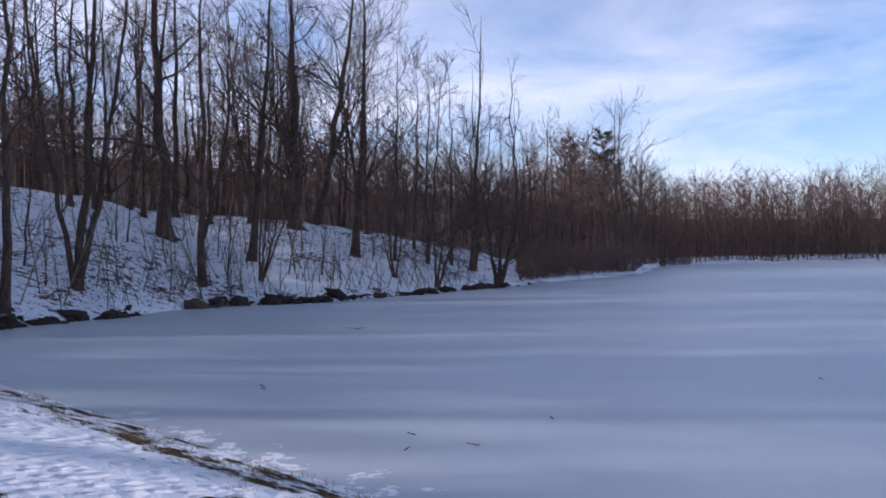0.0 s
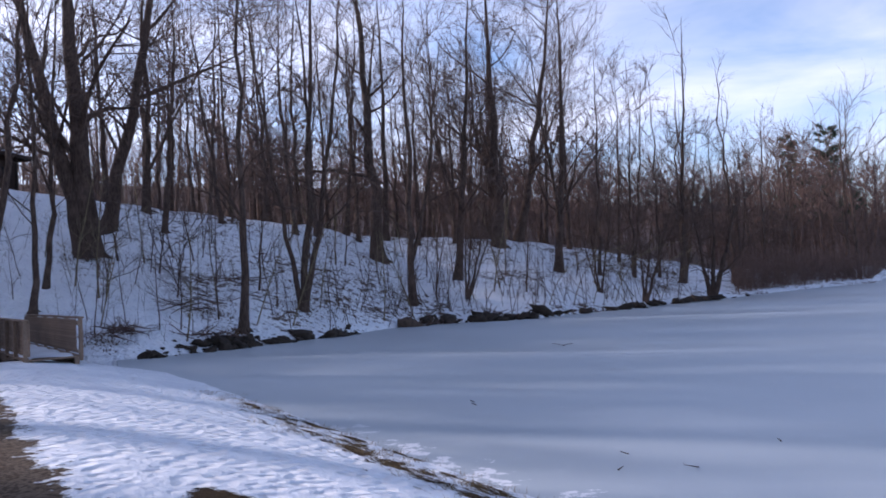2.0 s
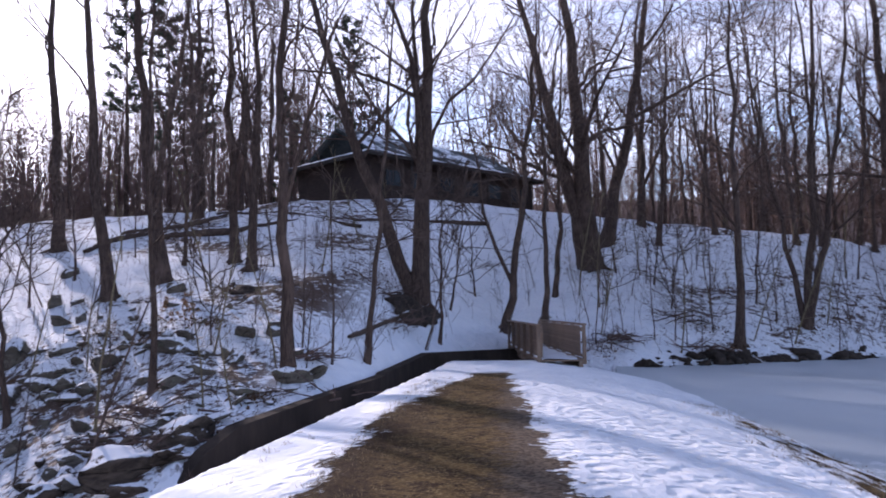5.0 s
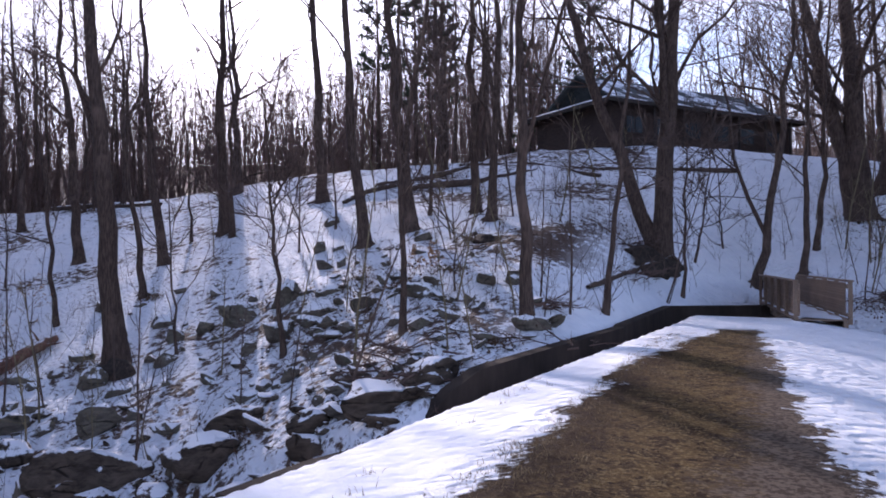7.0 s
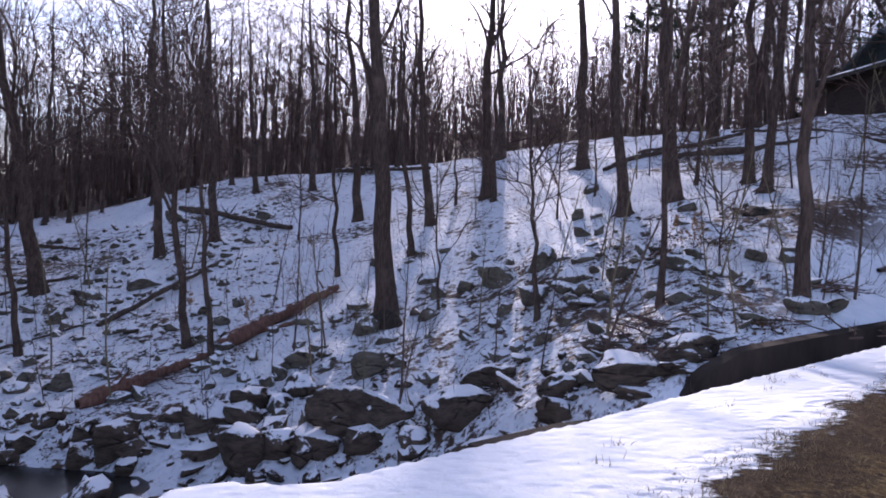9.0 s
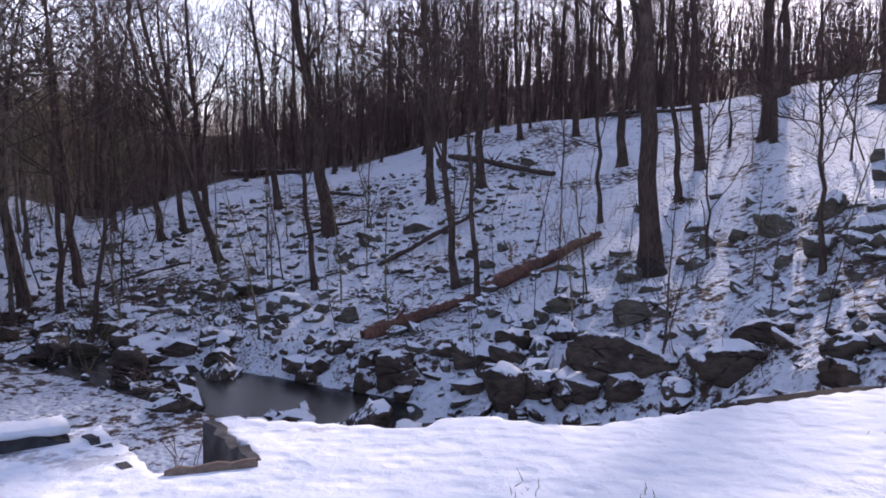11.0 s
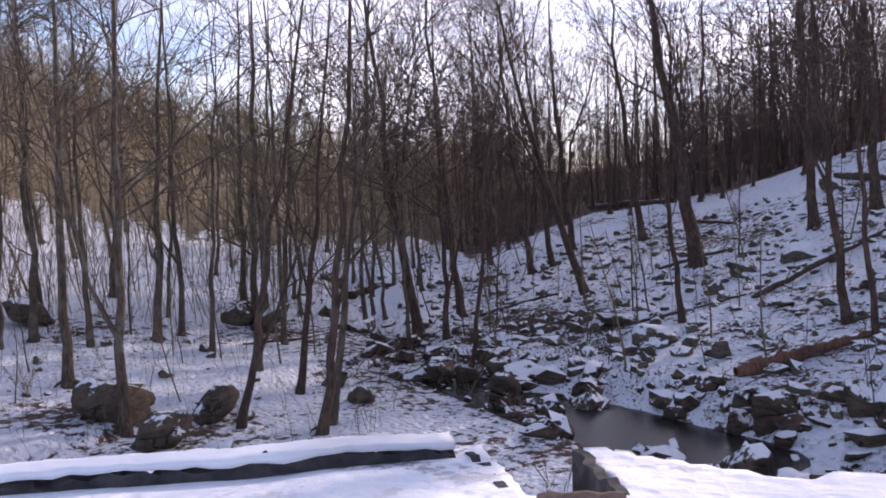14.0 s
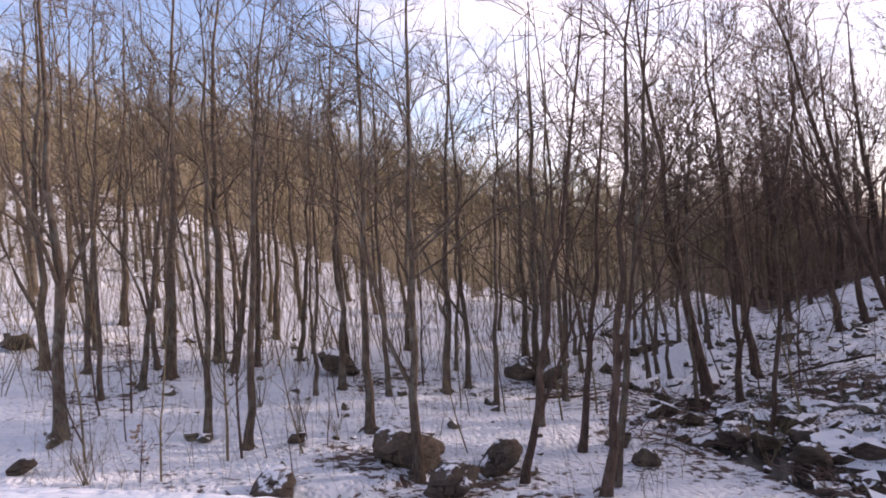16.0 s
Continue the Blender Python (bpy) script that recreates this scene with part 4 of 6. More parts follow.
far_woods("saddle_woods", 37, 190, 112, 138, lambda a: top_at(a) + 10, 90, 9.5, "low brown woods in the saddle of the valley", M_BRUSH, 1.3)
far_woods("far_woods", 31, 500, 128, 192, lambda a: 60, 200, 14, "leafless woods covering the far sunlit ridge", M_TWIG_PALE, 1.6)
far_woods("hilltop_woods", 32, 470, 26, 116, lambda a: top_at(a) + (24 if 66 < a < 94 else 9), 150, 18, "leafless woods behind the hilltop", M_BRUSH)
far_woods("crest_woods", 34, 170, 60, 113, lambda a: top_at(a) + (30 if 74 < a < 94 else 6), 60, 17, "leafless woods crowding the crest of the hill", M_BRUSH)
far_woods("back_woods", 35, 270, 58, 114, lambda a: top_at(a) + 24, 44, 18.5, "brown leafless woods rising behind the crest of the hill", M_BRUSH)
far_woods("pond_woods", 36, 290, -8, 32, lambda a: top_at(a) + 7, 55, 11, "dense brown woods behind the pond's bank", M_BRUSH, 1.4)
far_woods("shore_woods", 33, 480, -36, -7, lambda a: float(np.interp(a, (-36, -17, -14, -1), (184, 160, 100, 72))), 75, 16.5, "leafless brown woods beyond the pond", M_BRUSH, 1.45)


def thicket(name, seed, count, az_lo, az_hi, near, deep, h, thick, label, mat, fork=3, keep=None, slant=0.22):
    """Dense thin stems that no one could count."""
    g = np.random.default_rng(seed)
    sp = Sprout()
    az = g.uniform(az_lo, az_hi, count)
    d = np.array([near(a) for a in az]) + deep * g.uniform(0, 1, count)
    x, y = -np.sin(np.radians(az)) * d, np.cos(np.radians(az)) * d
    if keep is not None:
        ok = np.array([keep(Vector((a, b, 0)), c, e) for a, b, c, e in zip(x, y, az, d)])
        x, y, az, d = x[ok], y[ok], az[ok], d[ok]
    n = len(x)
    foot = np.stack((x, y, ground_z(x, y) - 0.1), -1)
    hh = h * g.uniform(0.35, 1.15, n)
    st = branch_paths(g, foot, np.tile((0, 0, 1.0), (n, 1)) + g.normal(0, slant, (n, 3)), hh, 3, 0.06, 0.12)
    sp.tubes(st, thick * g.uniform(0.5, 1.3, (n, 1)) * np.linspace(1, 0.2, 4)[None], 3, True)
    if fork:
        p, dd, t = offshoots(g, st, fork, 0.25, 0.95, 0.55)
        br = branch_paths(g, p, dd, np.repeat(hh, fork) * g.uniform(0.15, 0.38, len(p)), 1, 0.1, 0.1)
        sp.tubes(br, np.array((thick * 0.55, thick * 0.18))[None] * np.ones((len(p), 1)), 3, True)
    return tagged(sp.link(name, mat), label, "brush", kind="stuff")


thicket("hilltop_brush", 41, 4200, -6, 136, lambda a: top_at(a) + 3, 130, 8.5, 0.036, "brown leafless undergrowth on the hilltop", M_BRUSH, 3, off_house)
thicket("crest_brush", 48, 2100, 62, 132, lambda a: top_at(a) + 1, 45, 9.5, 0.030, "brown leafless undergrowth crowding the crest of the hill", M_BRUSH, 4)
thicket("shore_brush", 42, 2700, -18, -5.6, lambda a: float(np.interp(a, (-18, -16, -14, -6, -2), (152, 150, 87, 61.5, 56))), 9, 3.4, 0.018, "reddish-brown leafless shrubs crowding the shore", M_BRUSH, 4)
thicket("far_shore_brush", 43, 2000, -36, -14, lambda a: float(np.interp(a, (-36, -17, -15), (190, 156, 145))), 70, 8.5, 0.06, "brown leafless shrubs along the far shore", M_BRUSH, 3)
thicket("valley_brush", 44, 2900, 120, 186, lambda a: float(np.interp(a, (118, 134, 145, 186), (75, 64, 36, 33))), 50, 7.0, 0.020, "thin pale saplings on the valley floor", M_TWIG_PALE, 3)
thicket("bank_saplings", 45, 150, -4, 24, lambda a: float(np.interp(a, TOE_AZ, TOE_D)) + 0.4, 4.5, 4.2, 0.022, "slanting thin stems along the frozen shore", M_TWIG, 4, slant=0.34)


def far_stems(name, seed, count, az_lo, az_hi, near, deep, h, label, mat):
    """Countless far trunks with a few upswept boughs each."""
    g = np.random.default_rng(seed)
    sp = Sprout()
    az = np.radians(g.uniform(az_lo, az_hi, count))
    d = np.array([near(math.degrees(a)) for a in az]) + deep * np.sqrt(g.uniform(0, 1, count))
    x, y = -np.sin(az) * d, np.cos(az) * d
    foot = np.stack((x, y, ground_z(x, y) - 0.3), -1)
    hh = h * g.uniform(0.55, 1.12, count)
    st = branch_paths(g, foot, np.tile((0, 0, 1.0), (count, 1)) + g.normal(0, 0.07, (count, 3)), hh, 2, 0.1, 0.05)
    sp.tubes(st, g.uniform(0.05, 0.12, (count, 1)) * np.array(((1.0, 0.6, 0.1),)), 3, True)
    p, dd, t = offshoots(g, st, 7, 0.25, 0.97, 0.6)
    sp.tubes(branch_paths(g, p, dd, np.repeat(hh, 7) * g.uniform(0.12, 0.32, len(p)), 1, 0.2, 0.1), np.array(((0.05, 0.012),)) * np.ones((len(p), 1)), 3, True)
    tagged(sp.link(name, mat), label, "woods", kind="stuff")


far_stems("hill_trunks", 51, 3200, -8, 137, lambda a: top_at(a) + 14, 200, 15.5, "countless trunks of the woods on the far hill", M_BRUSH)
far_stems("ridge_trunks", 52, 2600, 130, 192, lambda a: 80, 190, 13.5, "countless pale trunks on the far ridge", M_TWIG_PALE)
far_stems("shore_trunks", 53, 1200, -36, -4, lambda a: float(np.interp(a, (-36, -17, -14, -1), (190, 165, 105, 80))), 75, 13.5, "countless trunks of the far shore woods", M_BRUSH)
thicket("lodge_slope_twigs", 55, 110, 36, 66, lambda a: float(np.interp(a, TOE_AZ, TOE_D)) + 1.8, 15, 2.1, 0.010, "thin twigs and saplings in the snow below the lodge", M_TWIG, 7, slant=0.4)
thicket("hillside_twigs", 49, 210, 34, 104, lambda a: float(np.interp(a, TOE_AZ, TOE_D)) + 3, 26, 2.6, 0.011, "thin saplings and twigs standing in the snow of the hillside", M_TWIG, 5, lambda p, az, d: off_house(p, az, d) and stream_gap(np.array(p.x), np.array(p.y)) > 1.8, slant=0.45)
thicket("slope_brush", 46, 1150, -2, 138, lambda a: float(np.interp(a, TOE_AZ, TOE_D)) + 0.8, 24, 1.7, 0.009, "thin twigs poking through the snow of the slopes", M_TWIG, 4, lambda p, az, d: off_house(p, az, d) and stream_gap(np.array(p.x), np.array(p.y)) > 1.8, slant=0.45)
thicket("plain_brush", 47, 650, 138, 184, lambda a: 19.5, 22, 1.8, 0.008, "thin pale shrubs poking through the snow", M_TWIG_PALE, 4)


# ---- lodge on the hill ----
def build_lodge():
    e = new("lodge")
    # long side faces the pond, one end looks towards the dam
    L, W, yaw = 17.6, 8.5, radians(96.5)
    mid = Vector((-48.2, 36.9, 0))
    z0 = 9.17
    e.matrix_basis = Matrix.LocRotScale((mid.x, mid.y, z0), Euler((0, 0, yaw)), None)
    H, over = 3.1, 0.9
    bm = bmesh.new()
    add_box(bm, pose(0, 0, H / 2 - 1.0), L, W, H + 2.0, 0.02)
    part("wall", bm, M_SIDING, e, "dark brown stained siding")
    # low skirt roof all round with a steeper gabled roof on top
    def slab(name, pts, thick, mat, lab=""):
        bm = bmesh.new()
        up = [bm.verts.new(p) for p in pts]
        dn = [bm.verts.new((p[0], p[1], p[2] - thick)) for p in pts]
        bm.faces.new(up)
        bm.faces.new(dn[::-1])
        for i in range(len(pts)):
            j = (i + 1) % len(pts)
            bm.faces.new((up[i], dn[i], dn[j], up[j]))
        bmesh.ops.recalc_face_normals(bm, faces=bm.faces)
        return part(name, bm, mat, e, lab)
    X, Y = L / 2 + over, W / 2 + over
    xi, yi, zi = L / 2 - 0.9, W / 2 - 0.9, H + 0.72
    ze = H + 0.02
    ridge = H + 2.65
    for sy in (-1, 1):
        slab("skirt_roof", [(-X, sy * Y, ze), (X, sy * Y, ze), (xi, sy * yi, zi), (-xi, sy * yi, zi)], 0.16, M_ROOF_SNOW, "shingle roof with patches of snow")
        slab("roof", [(-xi - 0.5, sy * (yi + 0.15), zi - 0.02), (xi + 0.5, sy * (yi + 0.15), zi - 0.02), (xi + 0.5, 0, ridge), (-xi - 0.5, 0, ridge)], 0.18, M_ROOF_SNOW, "green-grey shingle roof with patches of snow")
    for sx in (-1, 1):
        slab("skirt_roof", [(sx * X, -Y, ze), (sx * X, Y, ze), (sx * xi, yi, zi), (sx * xi, -yi, zi)], 0.16, M_ROOF_SNOW, "shingle roof with patches of snow")
        slab("gable", [(sx * (xi + 0.02), -yi, zi), (sx * (xi + 0.02), yi, zi), (sx * (xi + 0.02), 0, ridge - 0.1)], 0.01, M_ROOF)
    # eave boards
    for sy in (-1, 1):
        bm = bmesh.new()
        add_box(bm, pose(0, sy * Y, ze - 0.14), 2 * X, 0.05, 0.24)
        part("fascia", bm, M_TRIM, e)
    for sx in (-1, 1):
        bm = bmesh.new()
        add_box(bm, pose(sx * X, 0, ze - 0.14), 0.05, 2 * Y - 0.1, 0.24)
        part("fascia", bm, M_TRIM, e)
    side = -1
    # posts and windows along the side that looks over the pond
    for i in range(7):
        x = -L / 2 + 0.6 + i * (L - 1.2) / 6
        bm = bmesh.new()
        add_box(bm, pose(x, side * (Y - 0.35), H / 2 - 0.5), 0.16, 0.16, H + 0.9, 0.01)
        part("post", bm, M_TRIM, e)
    for i in range(6):
        x = -L / 2 + 2.0 + i * (L - 4.0) / 5
        bm = bmesh.new()
        add_box(bm, pose(x, side * (W / 2 + 0.03), 1.65), 1.5, 0.08, 1.2, 0.01)
        w = part("window", bm, M_TRIM, e)
        for k in (-0.36, 0.36):
            bm = bmesh.new()
            add_box(bm, pose(x + k, side * (W / 2 + 0.075), 1.65), 0.62, 0.02, 1.05)
            part("pane", bm, M_GLASS, w, "dark window pane")
    tagged(e, "long dark wooden lodge with a snow-patched roof on the hilltop", "house")


M_ROOF_SNOW = plain("snow_patched_shingle", (0.045, 0.052, 0.050), (0.085, 0.092, 0.088), 0.9, 5.0, (1, 1, 1), 0.01, 0.86, patch=0.42)
build_lodge()


# ---- footbridge over the spillway ----
def build_bridge():
    e = new("footbridge")
    near, far = Vector((-15.6, 17.15, 0)), Vector((-23.2, 23.2, 0))
    along = (far - near).normalized()
    L = (far - near).length
    yaw = math.atan2(along.y, along.x)
    e.matrix_basis = Matrix.LocRotScale((near.x, near.y, 0.0), Euler((0, 0, yaw)), None)
    half = 0.68
    n = 34
    bm0 = bmesh.new()
    add_box(bm0, pose(0, 0, 0), L / n - 0.012, 2 * half + 0.1, 0.04, 0.004)
    plank = part("deck_board", bm0, M_DECK, e)
    plank.location = (L / n / 2, 0, 0.0)
    for i in range(1, n):
        q = plank.copy()
        scene.collection.objects.link(q)
        q.location = (L / n * (i + 0.5), 0, 0.0)
    for s in (-1, 1):
        bm = bmesh.new()
        add_box(bm, pose(L / 2, s * (half - 0.12), -0.16), L, 0.12, 0.26, 0.01)
        part("beam", bm, M_DECK, e)
        for i in range(6):
            bm = bmesh.new()
            add_box(bm, pose(0.08 + i * (L - 0.16) / 5, s * half, 0.48), 0.10, 0.10, 1.20, 0.008)
            part("post", bm, M_DECK, e)
        for z, hgt in ((1.06, 0.05), (0.92, 0.12), (0.14, 0.09)):
            bm = bmesh.new()
            add_box(bm, pose(L / 2, s * (half - 0.075 if hgt > 0.06 else half), z), L, 0.05 if hgt > 0.06 else 0.16, hgt, 0.006)
            part("rail", bm, M_DECK, e)
        bm = bmesh.new()
        add_box(bm, pose(0, 0, 0), 0.122, 0.025, 0.90, 0.003)
        first = part("baluster", bm, M_DECK, e)
        first.location = (0.2, s * (half - 0.11), 0.57)
        for i in range(1, 60):
            q = first.copy()
            scene.collection.objects.link(q)
            q.location = (0.2 + i * (L - 0.4) / 59, s * (half - 0.11), 0.57)
    # snow lying on the deck
    bm = bmesh.new()
    bmesh.ops.create_grid(bm, x_segments=40, y_segments=8, size=0.5, matrix=pose(L / 2, 0, 0.045) @ Matrix.Diagonal((L, 1.3, 1, 1)))
    for v in bm.verts:
        v.co.z += 0.02 * math.sin(v.co.x * 3.1 + v.co.y * 4) - (0.05 if abs(v.co.y) > 0.6 else 0)
    part("snow_cover", bm, M_SNOW, e, "trodden snow on the deck")
    tagged(e, "weathered timber footbridge with slatted railings over the spillway", "bridge")


build_bridge()


# ---- spillway walls ----
def wall_run(name, pts, thick, label, mat, depth, rough=0.0):
    """A wall along points (x, y, top), battered down by depth."""
    e = new(name)
    bm = bmesh.new()
    rows = []
    if rough:
        g = np.random.default_rng(len(pts))
        fine = []
        for a, b in zip(pts, pts[1:]):
            m = max(2, int((Vector(b) - Vector(a)).length / 0.10))
            fine += [Vector(a).lerp(Vector(b), k / m) + Vector(g.normal(0, rough, 3)) for k in range(m)]
        pts = fine + [Vector(pts[-1])]
    for i, p in enumerate(pts):
        q = Vector(pts[min(i + 1, len(pts) - 1)]) - Vector(pts[max(i - 1, 0)])
        side = Vector((-q.y, q.x, 0)).normalized() * thick / 2
        dep = depth if isinstance(depth, (int, float)) else depth[i]
        rows.append([bm.verts.new((p[0] + s * side.x, p[1] + s * side.y, z)) for s, z in ((1, p[2]), (-1, p[2]), (-1.15, p[2] - dep), (1.15, p[2] - dep))])
    for a, b in zip(rows, rows[1:]):
        for k in range(4):
            bm.faces.new((a[k], a[(k + 1) % 4], b[(k + 1) % 4], b[k]))
    bm.faces.new(rows[0][::-1])
    bm.faces.new(rows[-1])
    bmesh.ops.recalc_face_normals(bm, faces=bm.faces)
    part("wall", bm, mat, e)
    return tagged(e, label, "wall", kind="structure")


def at(az, d, z):
    p = polar(az, d)
    return (p.x, p.y, z)


wall_run("spillway_wall_far", [at(44.5, 31.5, 0.02), at(46.4, 29.6, 0.02), at(52.4, 27.4, 0.06), at(55.4, 23.0, -0.21), at(55.6, 22.8, -0.21), at(55.8, 22.5, -0.285), at(58.5, 20.0, -0.36), at(61.7, 18.0, -0.47), at(65.5, 16.5, -0.63), at(66.4, 16.2, -0.68), at(68.5, 15.6, -1.02), at(70.2, 15.3, -1.50)],
         0.35, "dark stained concrete spillway wall stepping down the hill", M_CONCRETE, (1.5, 1.6, 1.7, 2.0, 2.0, 2.0, 2.3, 2.6, 2.8, 2.8, 2.5, 2.0))
wall_run("spillway_wall_near", [at(44.5, 24.6, -0.03), at(51.8, 21.8, -0.17), at(59.7, 13.7, -0.31), at(63.0, 12.0, -0.42)],
         0.28, "low concrete curb along the spillway, snow against it", M_CONCRETE, (1.2, 1.3, 1.6, 1.9))
wall_run("spillway_wall_end", [at(75.5, 8.35, -0.46), at(78.2, 7.9, -0.43), at(84.8, 7.1, -0.48)],
         0.20, "end of the concrete curb showing at the snow's brink", M_CONCRETE, (2.4, 2.6, 2.8))

# ---- rocks of the stream bank and the talus: x, y of the foot, width, height; boulders of the valley floor: x, y, width, turn ----
ROCKS_BANK = [
    (-19.8, -1.2, 3.08, 1.17),
    (-18.4, 1.3, 2.13, 1.10),
    (-22.9, -1.2, 1.23, 1.01),
    (-22.8, -3.2, 1.14, 0.72),
    (-21.7, -4.5, 1.31, 1.02),
    (-21.1, -5.5, 1.36, 1.14),
    (-20.4, -4.6, 1.02, 0.47),
    (-19.8, -1.7, 0.89, 0.78),
    (-18.4, 0.2, 0.91, 0.67),
    (-24.9, -3.5, 1.10, 0.78),
    (-24.2, -4.1, 0.59, 0.50),
    (-27.0, -1.5, 1.03, 0.81),
    (-31.5, 0.6, 1.01, 0.58),
    (-29.1, 1.0, 0.69, 0.58),
    (-19.6, 2.1, 1.61, 0.70),
    (-16.4, 3.3, 1.09, 0.69),
    (-16.0, 3.2, 1.03, 0.57),
    (-28.1, 3.2, 1.53, 1.03),
    (-27.6, 4.8, 1.08, 1.08),
    (-24.2, 5.1, 1.62, 0.62),
    (-23.9, 4.9, 1.09, 0.31),
    (-24.0, 3.9, 1.14, 0.78),
    (-24.5, 3.0, 0.52, 0.48),
    (-23.1, 6.3, 0.84, 0.55),
    (-21.8, 7.8, 1.03, 0.56),
    (-26.3, 7.1, 0.40, 0.26),
    (-26.4, 6.0, 1.02, 0.40),
    (-22.8, 4.8, 0.50, 0.31),
    (-15.2, 4.6, 2.19, 0.74),
    (-15.5, 5.7, 1.54, 0.58),
    (-14.7, 4.5, 0.97, 0.29),
    (-23.6, 1.8, 0.71, 0.30),
    (-21.1, 3.0, 0.50, 0.32),
    (-38.4, 8.9, 0.88, 0.67),
    (-49.5, -9.6, 1.31, 0.75),
    (-19.6, -2.4, 1.75, 0.75),
]
ROCKS_TALUS = [
    (-20.2, -7.7, 1.50, 1.42),
    (-20.1, -8.5, 0.93, 0.76),
    (-25.2, -13.8, 1.74, 0.98),
    (-27.5, -16.7, 1.81, 0.56),
    (-25.3, -12.5, 0.64, 0.49),
    (-24.0, -13.4, 0.62, 0.46),
    (-34.9, -14.3, 2.11, 0.79),
    (-37.0, -12.6, 2.18, 0.93),
    (-20.8, -16.4, 1.62, 0.81),
    (-21.9, -18.7, 1.42, 0.87),
    (-20.6, -13.7, 1.05, 0.86),
    (-25.7, -19.5, 0.85, 0.49),
    (-26.5, -18.2, 0.90, 0.44),
    (-25.6, -15.8, 0.68, 0.41),
    (-31.9, -14.5, 0.79, 0.79),
    (-36.5, -31.2, 1.61, 1.07),
    (-24.0, -19.5, 1.40, 0.47),
    (-24.5, -17.9, 0.92, 0.46),
    (-38.2, -24.2, 1.18, 0.50),
    (-24.5, -11.4, 0.41, 0.35),
    (-51.8, -15.8, 2.01, 0.80),
]
ROCKS_PLAIN = [
    (-8.3, -21.3, 1.92, 134),
    (-11.0, -20.2, 1.59, 244),
    (-4.3, -20.3, 1.20, 44),
    (-8.8, -18.9, 1.29, 313),
    (-10.4, -34.1, 1.73, 122),
    (3.1, -42.3, 1.57, 81),
    (-15.6, -19.0, 0.94, 196),
    (-18.7, -31.4, 1.64, 322),
    (-19.7, -30.4, 1.63, 318),
    (-19.9, -19.7, 1.92, 313),
    (-21.2, -18.0, 1.70, 110),
    (-19.6, -16.4, 2.16, 6),
    (-16.3, -21.3, 0.82, 280),
    (1.8, -24.1, 0.73, 254),
    (-6.0, -24.4, 0.57, 277),
]
# ---- fallen trunks: both ends, radius, rotten red or not ----
LOGS = [
    (-22.7, -9.7, -26.3, -7.0, 0.25, 1),
    (-27.0, -6.7, -33.0, -3.2, 0.29, 1),
    (-28.6, -5.8, -29.5, -4.1, 0.13, 1),
    (-31.1, -12.6, -39.2, -9.7, 0.14, 0),
    (-56.3, -17.1, -45.3, -7.3, 0.27, 0),
    (-28.2, -25.0, -32.2, -23.1, 0.11, 0),
    (-37.2, -20.1, -41.8, -18.1, 0.13, 0),
    (-72.3, -47.7, -60.7, -31.6, 0.34, 0),
    (-50.4, -24.8, -49.1, -21.1, 0.14, 0),
    (-44.2, 14.3, -34.6, 31.5, 0.24, 0),
    (-51.6, 21.4, -35.5, 23.0, 0.18, 0),
    (-66.0, -7.2, -60.8, 1.0, 0.19, 0),
    (-45.7, 13.3, -47.4, 16.8, 0.18, 0),
    (-44.0, 10.8, -48.2, 20.6, 0.22, 0),
    (-75.7, -28.2, -63.7, -17.3, 0.19, 0),
    (-16.7, -28.1, -23.4, -27.7, 0.10, 0),
    (-27.4, -16.4, -31.5, -13.0, 0.07, 0),
    (-21.3, 13.3, -26.1, 20.4, 0.10, 0),
    (-12.6, 37.0, -9.9, 37.9, 0.36, 0),
]
# ---- young beeches: x, y, height, leaves on a twig; heaps of branches: x, y, width, height ----
BEECHES = [
    (-23.2, 8.6, 1.3, 22),
    (-24.0, 8.3, 1.0, 16),
    (-31.6, -5.3, 3.0, 14),
    (-29.6, -6.2, 1.2, 18),
    (-33.2, -4.1, 2.8, 12),
    (-31.5, -9.0, 0.9, 14),
    (-47.5, -33.9, 1.6, 8),
    (-6.7, -32.4, 2.2, 10),
    (-1.3, -23.6, 1.2, 9),
    (-22.5, 33.0, 1.5, 5),
    (-54.1, -46.2, 1.8, 14),
    (-22.4, 27.8, 1.6, 5),
]
PILES = [
    (-18.9, 29.5, 4.2, 1.2),
    (-20.2, 33.3, 3.0, 1.0),
    (-17.3, 27.1, 1.6, 0.5),
    (-20.2, 25.0, 1.8, 0.4),
    (-37.9, 23.8, 4.5, 0.8),
    (-19.8, 25.4, 1.6, 0.3),
    (-17.5, 6.0, 2.2, 0.5),
    (-17.1, 9.8, 2.0, 0.4),
    (-18.1, -14.7, 2.0, 0.8),
    (-17.9, -21.0, 3.0, 0.8),
    (-22.3, -24.1, 3.0, 0.7),
    (-24.7, -7.9, 1.6, 0.5),
    (-19.3, -29.9, 3.0, 0.8),
    (-23.4, -25.2, 3.0, 0.7),
    (-23.3, 16.6, 2.2, 0.6),
    (-28.4, 12.1, 2.0, 0.5),
    (-11.0, 38.7, 1.5, 0.5),
    (-8.2, 40.8, 1.8, 0.6),
    (-16.2, 5.6, 2.0, 0.4),
    (-14.9, 7.2, 1.8, 0.4),
    (-26.2, 18.6, 2.4, 0.4),
    (-19.4, 10.8, 1.8, 0.4),
]
